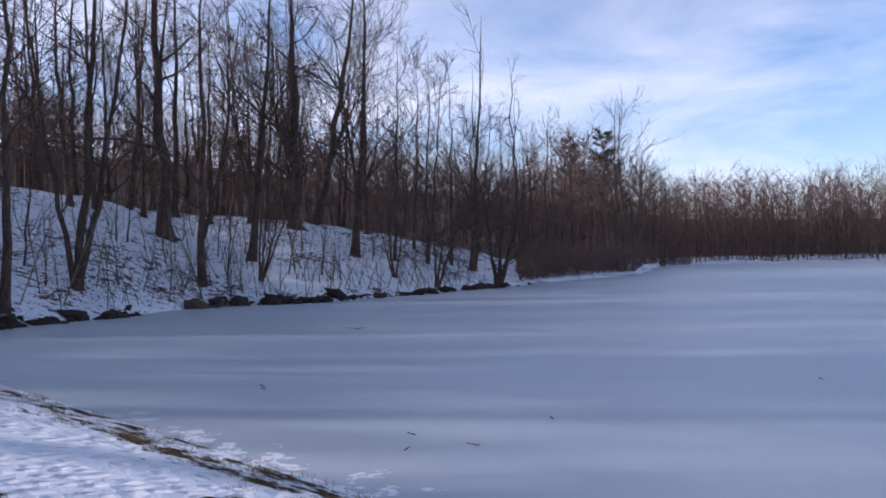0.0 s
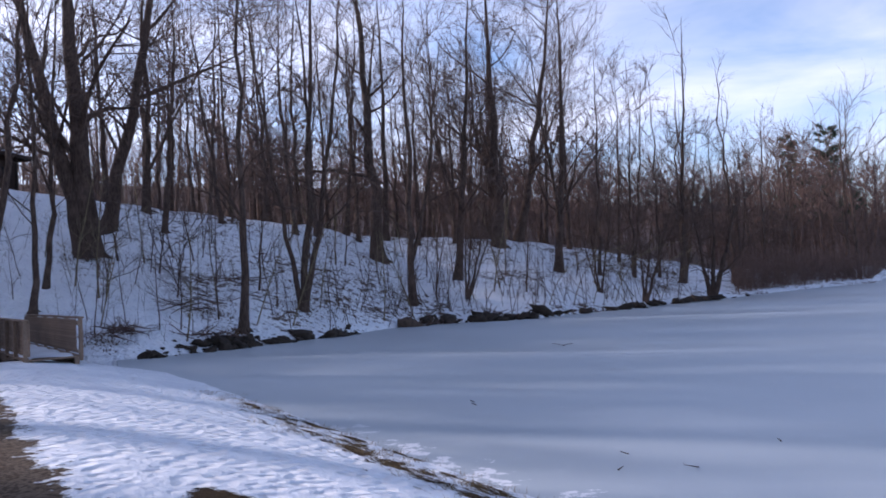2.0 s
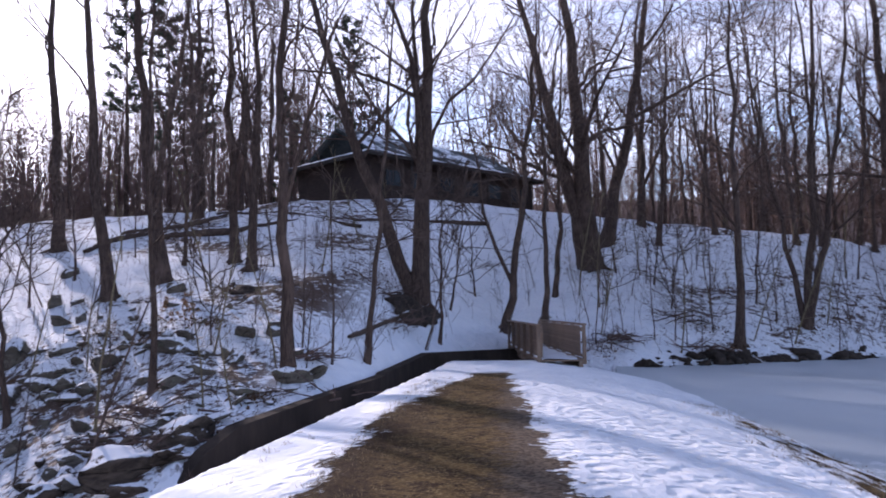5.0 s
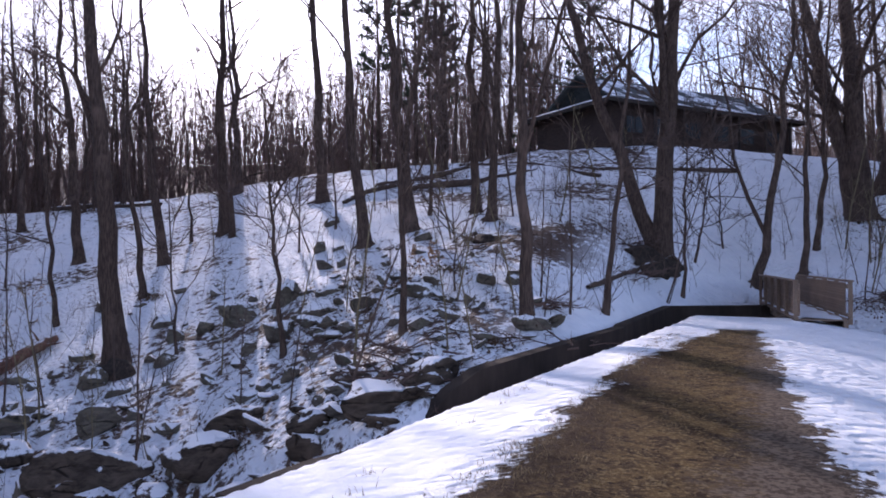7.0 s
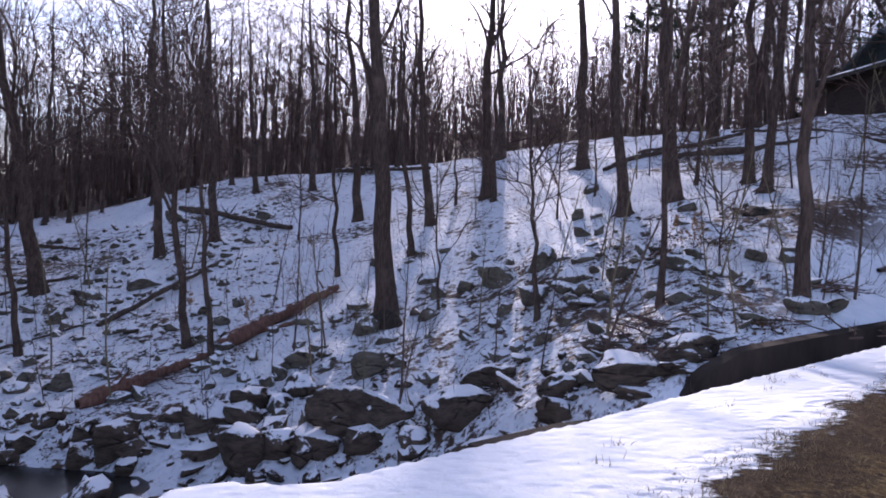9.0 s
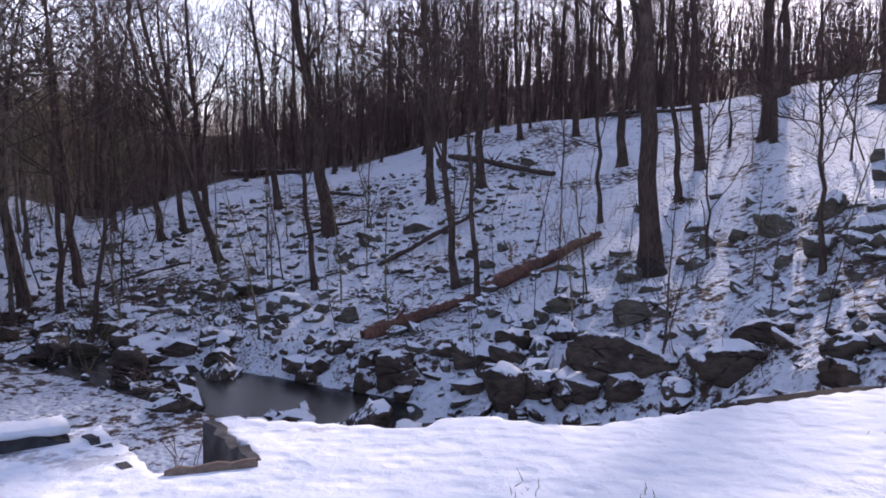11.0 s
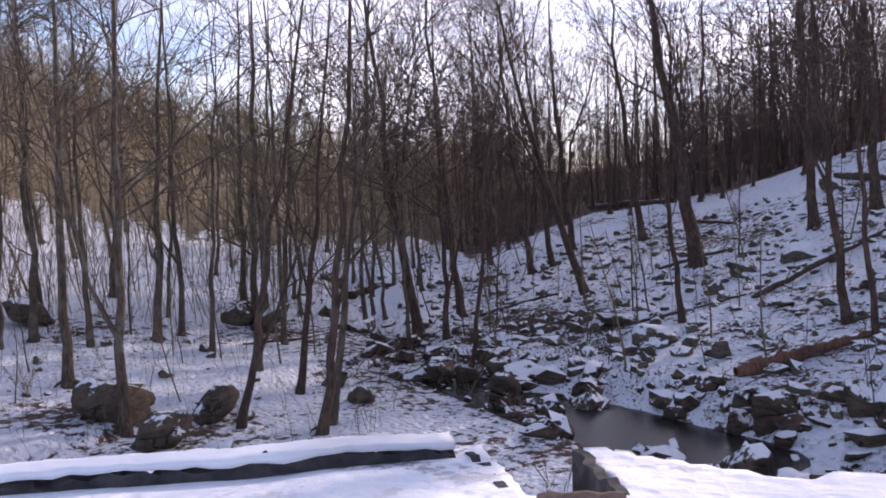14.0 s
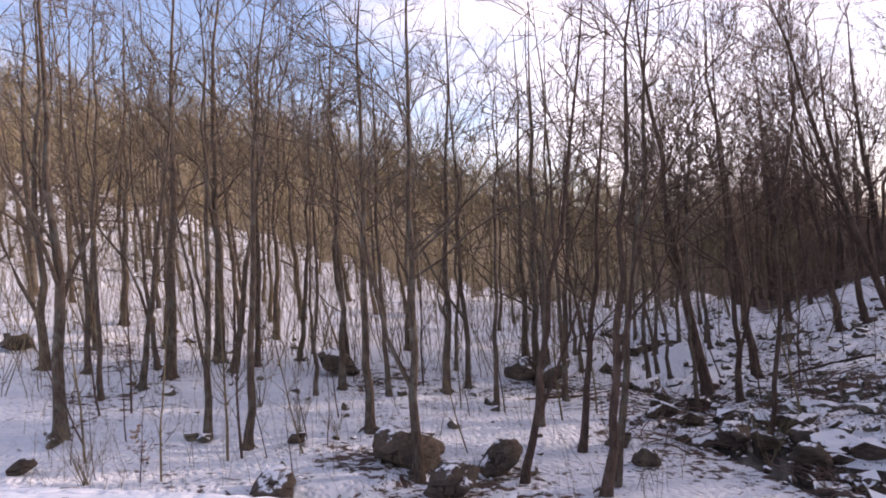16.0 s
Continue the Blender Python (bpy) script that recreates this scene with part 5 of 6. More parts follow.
SHRUBS = [
    (-8.0, -6.1, 1.9, 14),
    (0.2, -22.6, 1.6, 16),
    (-18.6, -17.1, 2.2, 7),
    (-20.5, -18.7, 2.6, 7),
    (-13.3, 38.9, 1.8, 9),
    (-19.9, 13.0, 2.6, 9),
    (-10.2, 43.3, 2.4, 8),
    (-6.7, 45.4, 2.0, 9),
    (-2.8, 49.1, 2.2, 10),
    (-5.9, -29.8, 1.8, 14),
    (-25.1, 0.6, 1.2, 8),
    (-31.8, 18.1, 1.5, 8),
    (-10.8, 41.1, 1.6, 9),
    (-7.3, -24.5, 1.3, 9),
    (-6.3, -25.4, 1.6, 10),
]
DEBRIS = [
    (-0.4, 9.9, 0.18),
    (-0.5, 9.1, 0.12),
    (0.4, 9.3, 0.30),
    (-2.9, 24.9, 0.60),
    (-3.3, 13.9, 0.15),
    (6.7, 13.6, 0.20),
    (-3.0, 25.1, 0.50),
    (1.5, 10.7, 0.10),
    (-2.8, 24.7, 0.40),
    (-3.2, 13.6, 0.20),
]


def rock_mesh(seed, mat, flat=0.62, cuts=5, square=0.45):
    """An angular boulder about one metre wide."""
    g = np.random.default_rng(seed)
    bm = bmesh.new()
    bmesh.ops.create_cube(bm, size=1.0)
    bmesh.ops.subdivide_edges(bm, edges=list(bm.edges), cuts=cuts, use_grid_fill=True)
    planes = [(Vector(g.normal(0, 1, 3)).normalized(), g.uniform(0.26, 0.42)) for _ in range(9)]
    off = Vector(g.uniform(-50, 50, 3))
    lean = g.normal(0, 0.22, 2)
    for v in bm.verts:
        p = v.co * square + v.co.normalized() * 0.56 * (1 - square)
        for nrm, dist in planes:
            over = p.dot(nrm) - dist
            if over > 0:
                p -= nrm * over * 0.85
        p += Vector((noise.noise(p * 3 + off), noise.noise(p * 3 - off), noise.noise(p * 3 + off * 2))) * 0.11
        p += p.normalized() * 0.03 * noise.noise(p * 10 + off)
        v.co = Vector((p.x + lean[0] * p.z, p.y * 0.85 + lean[1] * p.z, p.z * flat))
    for f in bm.faces:
        f.smooth = cuts > 2
    me = bpy.data.meshes.new("boulder")
    bm.to_mesh(me)
    bm.free()
    me.materials.append(mat)
    return me


BROWN_KINDS = [rock_mesh(730 + i, M_ROCK_BROWN, (0.62, 0.7, 0.55)[i % 3]) for i in range(6)]


STONE_KINDS = [rock_mesh(800 + i, M_ROCK, (0.6, 0.8, 0.5)[i % 3], 3) for i in range(8)]
WET_STONES = [rock_mesh(830 + i, M_ROCK_BARE, (0.6, 0.8, 0.7)[i % 3], 3) for i in range(6)]


def boulder(kinds, i, x, y, w, turn, label, group, sink=0.14, tall=1.0):
    ob = new("boulder", kinds[i % len(kinds)])
    ob.location = (x, y, gz(x, y) + w * (0.5 * 0.6 * tall - sink))
    ob.rotation_euler = (0.2 * math.sin(turn), 0.2 * math.cos(turn * 1.7), radians(turn))
    ob.scale = (w, w, w * tall)
    return tagged(ob, label, "boulder", group)


def block_mesh(seed, mat, cuts=7):
    """A fractured block, brought to one metre each way."""
    me = rock_mesh(seed, mat, 0.8, cuts, 0.62)
    co = np.array([v.co[:] for v in me.vertices])
    lo, hi = co.min(0), co.max(0)
    co = (co - (lo + hi) / 2) / (hi - lo)
    me.vertices.foreach_set("co", co.ravel())
    me.update()
    return me


BLOCKS = [block_mesh(860 + i, M_ROCK) for i in range(7)]
WET_BLOCKS = [block_mesh(880 + i, M_ROCK_BARE) for i in range(7)]


def bank_rock(i, x, y, w, h, label, group, wet):
    """A rock set into the slope, its top level with the ground behind it."""
    g = np.random.default_rng(1200 + i)
    r = math.hypot(x, y)
    back = 0.26 * w / r
    ob = new("boulder", (WET_BLOCKS if wet else BLOCKS)[i % 7])
    ob.location = (x * (1 + back), y * (1 + back), gz(x, y) + h * 0.22)
    ob.rotation_euler = (g.normal(0, 0.16), g.normal(0, 0.20), math.atan2(y, x) + math.pi / 2 + g.normal(0, 0.22))
    ob.scale = (w * 0.98, w * g.uniform(0.65, 0.95), h * 1.22)
    return tagged(ob, label, "boulder", group)


for i, (x, y, w, h) in enumerate(ROCKS_BANK):
    wet = stream_gap(x, y) < 5.0
    bank_rock(i, x, y, w, h, "dark fractured rock of the stream bank with snow on top" if wet else "grey-brown outcrop rock breaking through the snow of the slope", "rocks of the bank", wet)
for i, (x, y, w, h) in enumerate(ROCKS_TALUS):
    wet = stream_gap(x, y) < 1.6
    bank_rock(60 + i, x, y, w, h, "dark wet boulder at the stream's edge" if wet else "grey mossy boulder on the snowy talus slope", "rocks of the talus", wet)
for i, (x, y, w, turn) in enumerate(ROCKS_PLAIN):
    boulder(BROWN_KINDS, i, x, y, w * (0.7 if stream_gap(x, y) < 4 else 1.15), turn, "large brown boulder lying in snow on the valley floor", "boulders of the valley floor", 0.06)


def crumbs():
    """Broken pieces that lie between the larger rocks of the outcrop."""
    g = np.random.default_rng(78)
    for n, (cx, cy, sx, sy, count) in enumerate(((-24.5, 4.6, 1.6, 1.1, 34), (-18.0, 3.0, 1.8, 1.0, 40), (-21.0, -3.0, 1.6, 1.8, 26), (-15.6, 6.2, 1.5, 1.1, 44), (-17.0, 9.4, 1.0, 0.9, 12), (-23.5, 7.4, 1.2, 0.9, 14), (-18.9, -4.2, 0.7, 1.6, 26), (-19.6, -7.2, 1.0, 0.9, 14))):
        for _ in range(count):
            x, y = cx + g.normal(0, sx), cy + g.normal(0, sy)
            w = 0.18 + 0.55 * g.uniform(0, 1) ** 2
            ob = new("stone", (WET_STONES if stream_gap(x, y) < 5.0 else STONE_KINDS)[int(g.integers(0, 6))])
            ob.matrix_basis = Matrix.LocRotScale((x, y, gz(x, y) + w * 0.1), Euler(g.normal(0, 0.3, 3) + np.array((0, 0, g.uniform(0, 6)))), (w * 1.3, w, w * g.uniform(0.6, 1.0)))
            tagged(ob, "dark broken stone lying among the rocks of the outcrop", "stone", "stones of the outcrop")


crumbs()


def stone_field(name, seed, count, az_lo, az_hi, lo, hi, size, label, mat, near_water=False, single=0):
    """Small stones too many to count, as one mass of angular lumps."""
    g = np.random.default_rng(seed)
    base = bmesh.new()
    bmesh.ops.create_icosphere(base, subdivisions=1, radius=0.5)
    bv = np.array([v.co[:] for v in base.verts])
    bf = np.array([[v.index for v in f.verts] for f in base.faces])
    base.free()
    sp = Sprout()
    made = 0
    for _ in range(count):
        az = g.uniform(az_lo, az_hi)
        t = g.uniform(0, 1)
        d = lo(az) * (1 - t) + hi(az) * t
        p = polar(az, d)
        if near_water:
            k = int(g.integers(0, len(STREAM) - 1))
            s = g.uniform(0, 1)
            q = STREAM[k] * (1 - s) + STREAM[k + 1] * s
            side = Vector((-(STREAM[k + 1] - STREAM[k]).y, (STREAM[k + 1] - STREAM[k]).x, 0)).normalized()
            p = q + side * (g.choice((-1, 1)) * (g.uniform(1.4, 2.9) if 2 <= k <= 4 else g.uniform(0.3, 2.4)))
        w = size * (0.22 + 1.5 * g.uniform(0, 1) ** 2.6)
        if single and _ % 3 == 0 and made < single:
            made += 1
            kinds = WET_STONES if mat is M_ROCK_BARE else STONE_KINDS
            ob = new("stone", kinds[made % len(kinds)])
            w *= 1.15
            ob.matrix_basis = Matrix.LocRotScale((p.x, p.y, gz(p.x, p.y) + w * 0.08), Euler(g.normal(0, 0.35, 3) + np.array((0, 0, g.uniform(0, 6)))), (w * 1.1, w * g.uniform(0.7, 1.1), w * g.uniform(0.7, 1.2)))
            tagged(ob, "dark wet stone beside the stream" if mat is M_ROCK_BARE else "angular grey stone half sunk in snow", "stone", "stones of " + name.split("_")[0])
            continue
        v = bv * g.uniform(0.7, 1.25, (len(bv), 1)) * np.array((w, w * g.uniform(0.6, 1), w * g.uniform(0.45, 0.75)))
        m = np.array(Euler((g.normal(0, 0.5), g.normal(0, 0.5), g.uniform(0, 6.28))).to_matrix())
        v = v @ m.T + np.array((p.x, p.y, gz(p.x, p.y) + w * 0.05))
        sp.tris(v, bf)
    tagged(sp.link(name, mat, smooth=False), label, "stones", kind="stuff")


stone_field("talus_stones", 81, 1450, 100, 136, lambda a: toe_at(a) + 1, lambda a: toe_at(a) * 0.25 + top_at(a) * 0.75, 0.52, "loose angular stones half buried in snow", M_ROCK, single=70)
stone_field("slope_stones", 82, 190, 62, 100, lambda a: toe_at(a), lambda a: toe_at(a) * 0.6 + top_at(a) * 0.4, 0.6, "scattered stones and ledges in the snow", M_ROCK, single=25)
stone_field("stream_stones", 83, 330, 84, 140, lambda a: 15, lambda a: 20, 0.95, "dark wet stones along the stream", M_ROCK_BARE, True, single=60)
stone_field("valley_stones", 84, 120, 140, 184, lambda a: 20, lambda a: 48, 0.5, "small snow-capped stones on the valley floor", M_ROCK)


def shore_sods():
    """Dark undercut sods and stones in clusters along the frozen shore."""
    g = np.random.default_rng(86)
    sp = Sprout()
    base = bmesh.new()
    bmesh.ops.create_icosphere(base, subdivisions=2, radius=0.5)
    bv = np.array([v.co[:] for v in base.verts])
    bf = np.array([[v.index for v in f.verts] for f in base.faces])
    base.free()
    for az0, n, big in ((35.5, 14, 0.6), (31.5, 18, 0.85), (29.5, 8, 0.7), (26.5, 14, 0.7), (23.5, 12, 0.7), (16.4, 14, 1.3), (13.6, 12, 0.9), (10.6, 18, 1.0), (6.0, 5, 0.6), (1.0, 14, 0.9), (-3.2, 18, 1.1)):
        for _ in range(int(n * 1.8)):
            az = az0 + g.normal(0, 1.2)
            p = polar(az, toe_at(az) + g.normal(0.2, 0.4))
            w = big * (0.10 + 0.75 * g.uniform(0, 1) ** 2.2)
            v = bv * g.uniform(0.45, 1.4, (len(bv), 1)) * np.array((w * g.uniform(0.9, 2.2), w, w * g.uniform(0.35, 0.9)))
            m = np.array(Euler((g.normal(0, 0.3), g.normal(0, 0.3), radians(az) + g.normal(0, 0.5))).to_matrix())
            sp.tris(v @ m.T + np.array((p.x, p.y, max(gz(p.x, p.y), -0.70) + w * 0.12)), bf)
    tagged(sp.link("shore_sods", M_SOD), "dark undercut sods and roots along the frozen shore", "sods", kind="stuff")


M_SOD = plain("dark_wet_sod", (0.022, 0.017, 0.013), (0.065, 0.048, 0.036), 0.9, 5.0, (1, 1, 1), 0.04)
shore_sods()


def leaf_litter():
    """Dead leaves lying in drifts between the rocks."""
    g = np.random.default_rng(87)
    pts = []
    for az0, az1, lo, hi, n in ((62, 100, -0.5, 3.5, 8), (74, 88, 6, 14, 7), (100, 136, 0, 9, 16), (62, 96, 4, 20, 7), (140, 180, 2, 18, 3), (20, 60, 1, 14, 10)):
        for _ in range(n):
            az = g.uniform(az0, az1)
            c = polar(az, toe_at(az) + g.uniform(lo, hi))
            s = g.uniform(0.25, 0.9)
            m = int(g.integers(90, 260))
            pts.append(np.stack((c.x + g.normal(0, s, m) * 1.2, c.y + g.normal(0, s, m)), -1))
    q = np.vstack(pts)
    n = len(q)
    z = ground_z(q[:, 0], q[:, 1]) + g.uniform(0.01, 0.05, n)
    c = np.column_stack((q, z))
    a = np.column_stack((g.normal(0, 1, (n, 2)), g.normal(0, 0.5, n)))
    a /= np.linalg.norm(a, axis=1, keepdims=True)
    b = np.cross(a, np.column_stack((g.normal(0, 0.5, (n, 2)), np.ones(n))))
    b /= np.linalg.norm(b, axis=1, keepdims=True)
    s = g.uniform(0.03, 0.07, (n, 1))
    v = np.stack((c - a * s, c + b * s * 0.6, c + a * s + np.array((0, 0, 0.03)), c - b * s * 0.6), 1).reshape(-1, 3)
    sp = Sprout()
    f = np.arange(n)[:, None] * 4
    sp.v.append(v)
    sp.f.append(np.hstack((f, f + 1, f + 2, f + 3)))
    sp.n = len(v)
    tagged(sp.link("leaf_litter", M_LITTER, smooth=False), "drifts of dark dead leaves between the rocks", "leaves", kind="stuff")


def root_mound(seed, x, y, w, h):
    """Washed-out roots and dark earth below a tree that leans over the slope."""
    g = np.random.default_rng(seed)
    e = new("root_mound")
    e.location = (x, y, gz(x, y) - 0.08)
    e.rotation_euler = Vector((gz(x - 1, y) - gz(x + 1, y), gz(x, y - 1) - gz(x, y + 1), 2.0)).to_track_quat("Z", "Y").to_euler()
    base = bmesh.new()
    bmesh.ops.create_icosphere(base, subdivisions=3, radius=0.5)
    off = Vector(g.uniform(-40, 40, 3))
    for v in base.verts:
        q = v.co * (1 + 0.5 * noise.noise(v.co * 3 + off) + 0.25 * noise.noise(v.co * 8 - off))
        v.co = Vector((q.x * w, q.y * w * 0.7, q.z * h * 2))
    for f in base.faces:
        f.smooth = True
    part("earth", base, M_SOD, e)
    for k in range(9):
        sp = Sprout()
        a = g.uniform(0, 6.28)
        way = np.array(((math.cos(a), math.sin(a), -0.15),))
        sp.tubes(branch_paths(g, np.array(((0.0, 0.0, h * 0.55),)), way, np.array((w * g.uniform(0.35, 0.65),)), 6, -0.10, 0.22), np.linspace(0.12, 0.04, 7)[None], 6, True)
        sp.link("root", M_BARK, e)
    tagged(e, "dark washed-out roots and earth on the snowy slope", "roots", "root mounds")


for i, (x, y, w, h) in enumerate(((-25.2, 18.8, 3.2, 0.36), (-28.0, -0.9, 1.5, 0.5), (-27.6, 12.6, 1.2, 0.35))):
    root_mound(1400 + i, x, y, w, h)


M_LITTER = plain("dead_leaf_litter", (0.065, 0.040, 0.025), (0.19, 0.108, 0.060), 0.9, 4.0)
leaf_litter()



def build_logs():
    for i, (x0, y0, x1, y1, r, red) in enumerate(LOGS):
        g = np.random.default_rng(300 + i)
        n = 9
        k = np.linspace(0, 1, n)
        x, y = x0 + (x1 - x0) * k, y0 + (y1 - y0) * k
        z = ground_z(x, y)
        line = z[0] + (z[-1] - z[0]) * k
        z = np.maximum(z, line) * 0.5 + line * 0.5 + r * 0.6
        z = np.maximum(z, ground_z(x, y) - r * 0.3)
        pts = np.stack((x, y, z), -1) + g.normal(0, r * 0.12, (n, 3))
        rad = r * (1.15 - 0.55 * k) * g.uniform(0.9, 1.1, n)
        rad[0] *= 0.55
        e = new("fallen_log")
        e.location = (x0, y0, gz(x0, y0))
        org = np.array(e.location)
        sp = Sprout()
        sp.tubes((pts - org)[None], rad[None], 9)
        sp.link("trunk", M_LOG_RED if red else M_LOG, e)
        p, d, t = offshoots(g, (pts - org)[None], 6, 0.2, 0.95, 0.9)
        d[:, 2] = np.abs(d[:, 2])
        for b in range(6):
            st = Sprout()
            st.tubes(branch_paths(g, p[b:b + 1], d[b:b + 1], g.uniform(4, 9, 1) * min(r, 0.15), 3, 0.05, 0.15), (r * 0.22) * np.linspace(1, 0.3, 4)[None], 5, True)
            st.link("branch_stub", M_LOG_RED if red else M_LOG, e)
        tagged(e, "rotten reddish fallen trunk lying down the snowy slope" if red else "fallen grey-brown trunk lying across the snowy slope", "log", "fallen trunks")


build_logs()


# ---- saplings and bushes ----
def saplings():
    g = np.random.default_rng(55)
    kinds = []
    for i in range(9):
        sp = Sprout()
        h = g.uniform(2.0, 5.5)
        st = branch_paths(g, np.zeros((1, 3)), np.array(((0.0, 0.0, 1.0),)) + g.normal(0, 0.08, (1, 3)), np.array((h,)), 6, 0.03, 0.05)
        sp.tubes(st, 0.008 * h * np.linspace(1, 0.2, 7)[None] ** 0.8, 5)
        p, d, t = offshoots(g, st, 13, 0.18, 0.98, 0.75)
        ln = h * g.uniform(0.14, 0.30, len(p)) * (1.2 - 0.7 * t)
        br = branch_paths(g, p, d, ln, 3, 0.07, 0.12)
        sp.tubes(br, 0.0026 * h * np.linspace(1, 0.25, 4)[None] * np.ones((len(p), 1)), 3, True)
        p, d, t = offshoots(g, br, 4, 0.25, 1.0, 0.7)
        sp.tubes(branch_paths(g, p, d, np.repeat(ln, 4) * g.uniform(0.25, 0.5, len(p)), 1, 0.05, 0.1), np.array((0.006, 0.002))[None] * np.ones((len(p), 1)), 3, True)
        ob = sp.link("sapling", M_TWIG if i % 3 else M_TWIG_PALE)
        kinds.append(ob)
    used = set()
    zones = ((95, 14, 46, 1.0, 14), (75, 50, 112, 1.0, 26), (50, 112, 138, 1.0, 26), (55, 138, 182, 1.0, 24), (22, -2, 14, 0.5, 14))
    k = 0
    for count, lo, hi, d0, deep in zones:
        for _ in range(count):
            for _ in range(20):
                az = g.uniform(lo, hi)
                p = polar(az, toe_at(az) + d0 + deep * g.uniform(0, 1) ** 1.3)
                if off_house(p, az, p.length) and stream_gap(p.x, p.y) > 2.0 and all((p.x - q[0]) ** 2 + (p.y - q[1]) ** 2 > 0.8 for q in TAKEN):
                    break
            i = k % len(kinds)
            s = g.uniform(0.6, 1.15)
            m = Matrix.LocRotScale((p.x, p.y, gz(p.x, p.y) - 0.03), Euler((g.normal(0, 0.08), g.normal(0, 0.08), g.uniform(0, 6.28))), None)
            if i in used:
                ob = copy_thing(kinds[i], m)
            else:
                ob = kinds[i]
                ob.matrix_basis = m
                used.add(i)
            ob.scale = (s, s, s)
            tagged(ob, "thin leafless sapling poking through the snow", "sapling", "saplings of the slopes")
            k += 1


saplings()


# ---- pines ----
def pine(seed, x, y, h, r, low, spread, label):
    g = np.random.default_rng(seed)
    e = new("pine_tree")
    e.location = (x, y, gz(x, y))
    k = np.linspace(0, 1, 10)
    path = np.stack((0.01 * h * np.sin(k * 3), 0.01 * h * np.cos(k * 2) - 0.01 * h, h * k - 0.3), -1)
    tr = Sprout()
    rad = r * (1 - 0.94 * k)
    tr.tubes(path[None], rad[None], 8)
    p, d, t = offshoots(g, path[None], 66, low, 0.985, 1.25)
    d[:, 2] = np.abs(d[:, 2]) * 0.5
    ln = spread * (1.12 - t) / (1.12 - low) * g.uniform(0.55, 1.1, len(p)) + 0.5
    br = branch_paths(g, p, d, ln, 4, 0.05, 0.10)
    tr.tubes(br, 0.035 * np.linspace(1, 0.2, 5)[None] * np.ones((len(p), 1)), 4)
    tr.link("trunk", M_BARK, e)
    # needle tufts along the outer boughs
    q, dd, t = offshoots(g, br, 24, 0.2, 1.0, 0.8)
    n = len(q)
    cr = Sprout()
    for turn in range(5):
        a = dd + g.normal(0, 0.55, (n, 3))
        a /= np.linalg.norm(a, axis=1, keepdims=True)
        b = np.cross(a, g.normal(0, 1, (n, 3)))
        b /= np.linalg.norm(b, axis=1, keepdims=True)
        size = g.uniform(0.22, 0.5, (n, 1))
        v = np.stack((q - b * 0.05 * size, q + b * 0.05 * size, q + a * size + b * 0.09 * size, q + a * size * 0.8 - b * 0.09 * size), 1).reshape(-1, 3)
        f = np.arange(n)[:, None] * 4
        cr.v.append(v)
        cr.f.append(np.hstack((f, f + 1, f + 2, f + 3)) + cr.n)
        cr.n += len(v)
    cr.link("crown", M_NEEDLE, e, smooth=False)
    return tagged(e, label, "pine", "pines")


for i, (az, d, h, low, spread) in enumerate(((57.8, 76, 21, 0.35, 5.4), (73.6, 72, 23, 0.42, 2.9), (70.8, 70, 21, 0.3, 3.4), (68.6, 74, 19, 0.25, 3.2), (62.2, 82, 15, 0.15, 3.6), (-9.6, 116, 18.0, 0.3, 4.2), (-11.9, 114, 19.0, 0.3, 5.0))):
    p = polar(az, d)
    pine(400 + i, p.x, p.y, h, 0.26, low, spread, "dark green pine among the bare trees")


# ---- stone outlet at the foot of the dam's crest ----
def snow_wall(name, pts, wide, tall, cap, label):
    """A rough stone wall (x, y, top) with a rounded bank of snow along its top."""
    e = new(name)
    g = np.random.default_rng(len(pts) * 7)
    dense = []
    for a, b in zip(pts, pts[1:]):
        m = max(2, int((Vector(b) - Vector(a)).length / 0.12))
        dense += [Vector(a).lerp(Vector(b), k / m) for k in range(m)]
    dense.append(Vector(pts[-1]))
    for nm, mat, prof in (("stonework", M_STONE_DARK, ((0.5, -0.07), (-0.5, -0.07), (-0.52, -tall * 0.5), (-0.55, -tall), (0.55, -tall), (0.52, -tall * 0.5))),
                          ("snow_cap", M_SNOW, ((0.53, -0.045), (0.56, cap * 0.4), (0.48, cap * 0.92), (0.2, cap), (-0.2, cap), (-0.48, cap * 0.92), (-0.56, cap * 0.4), (-0.53, -0.045)))):
        bm = bmesh.new()
        rows = []
        for i, p in enumerate(dense):
            q = dense[min(i + 1, len(dense) - 1)] - dense[max(i - 1, 0)]
            side = Vector((-q.y, q.x, 0)).normalized() * wide
            row = []
            for s, z in prof:
                jig = g.normal(0, 0.034) if nm == "stonework" else (0.014 if abs(s) < 0.5 else 0.035) * noise.noise(p * (2.7 if abs(s) < 0.5 else 6.0) + Vector((s * 3, 0, 0))) + g.normal(0, 0.004)
                row.append(bm.verts.new(p + side * (s + jig * 0.8) + Vector((0, 0, z + jig))))
            rows.append(row)
        m = len(prof)
        for a, b in zip(rows, rows[1:]):
            for k in range(m):
                bm.faces.new((a[k], a[(k + 1) % m], b[(k + 1) % m], b[k]))
        bm.faces.new(rows[0][::-1])
        bm.faces.new(rows[-1])
        bmesh.ops.recalc_face_normals(bm, faces=bm.faces)
        for f in bm.faces:
            f.smooth = nm == "snow_cap"
        part(nm, bm, mat, e)
    return tagged(e, label, "wall", "outlet walls")


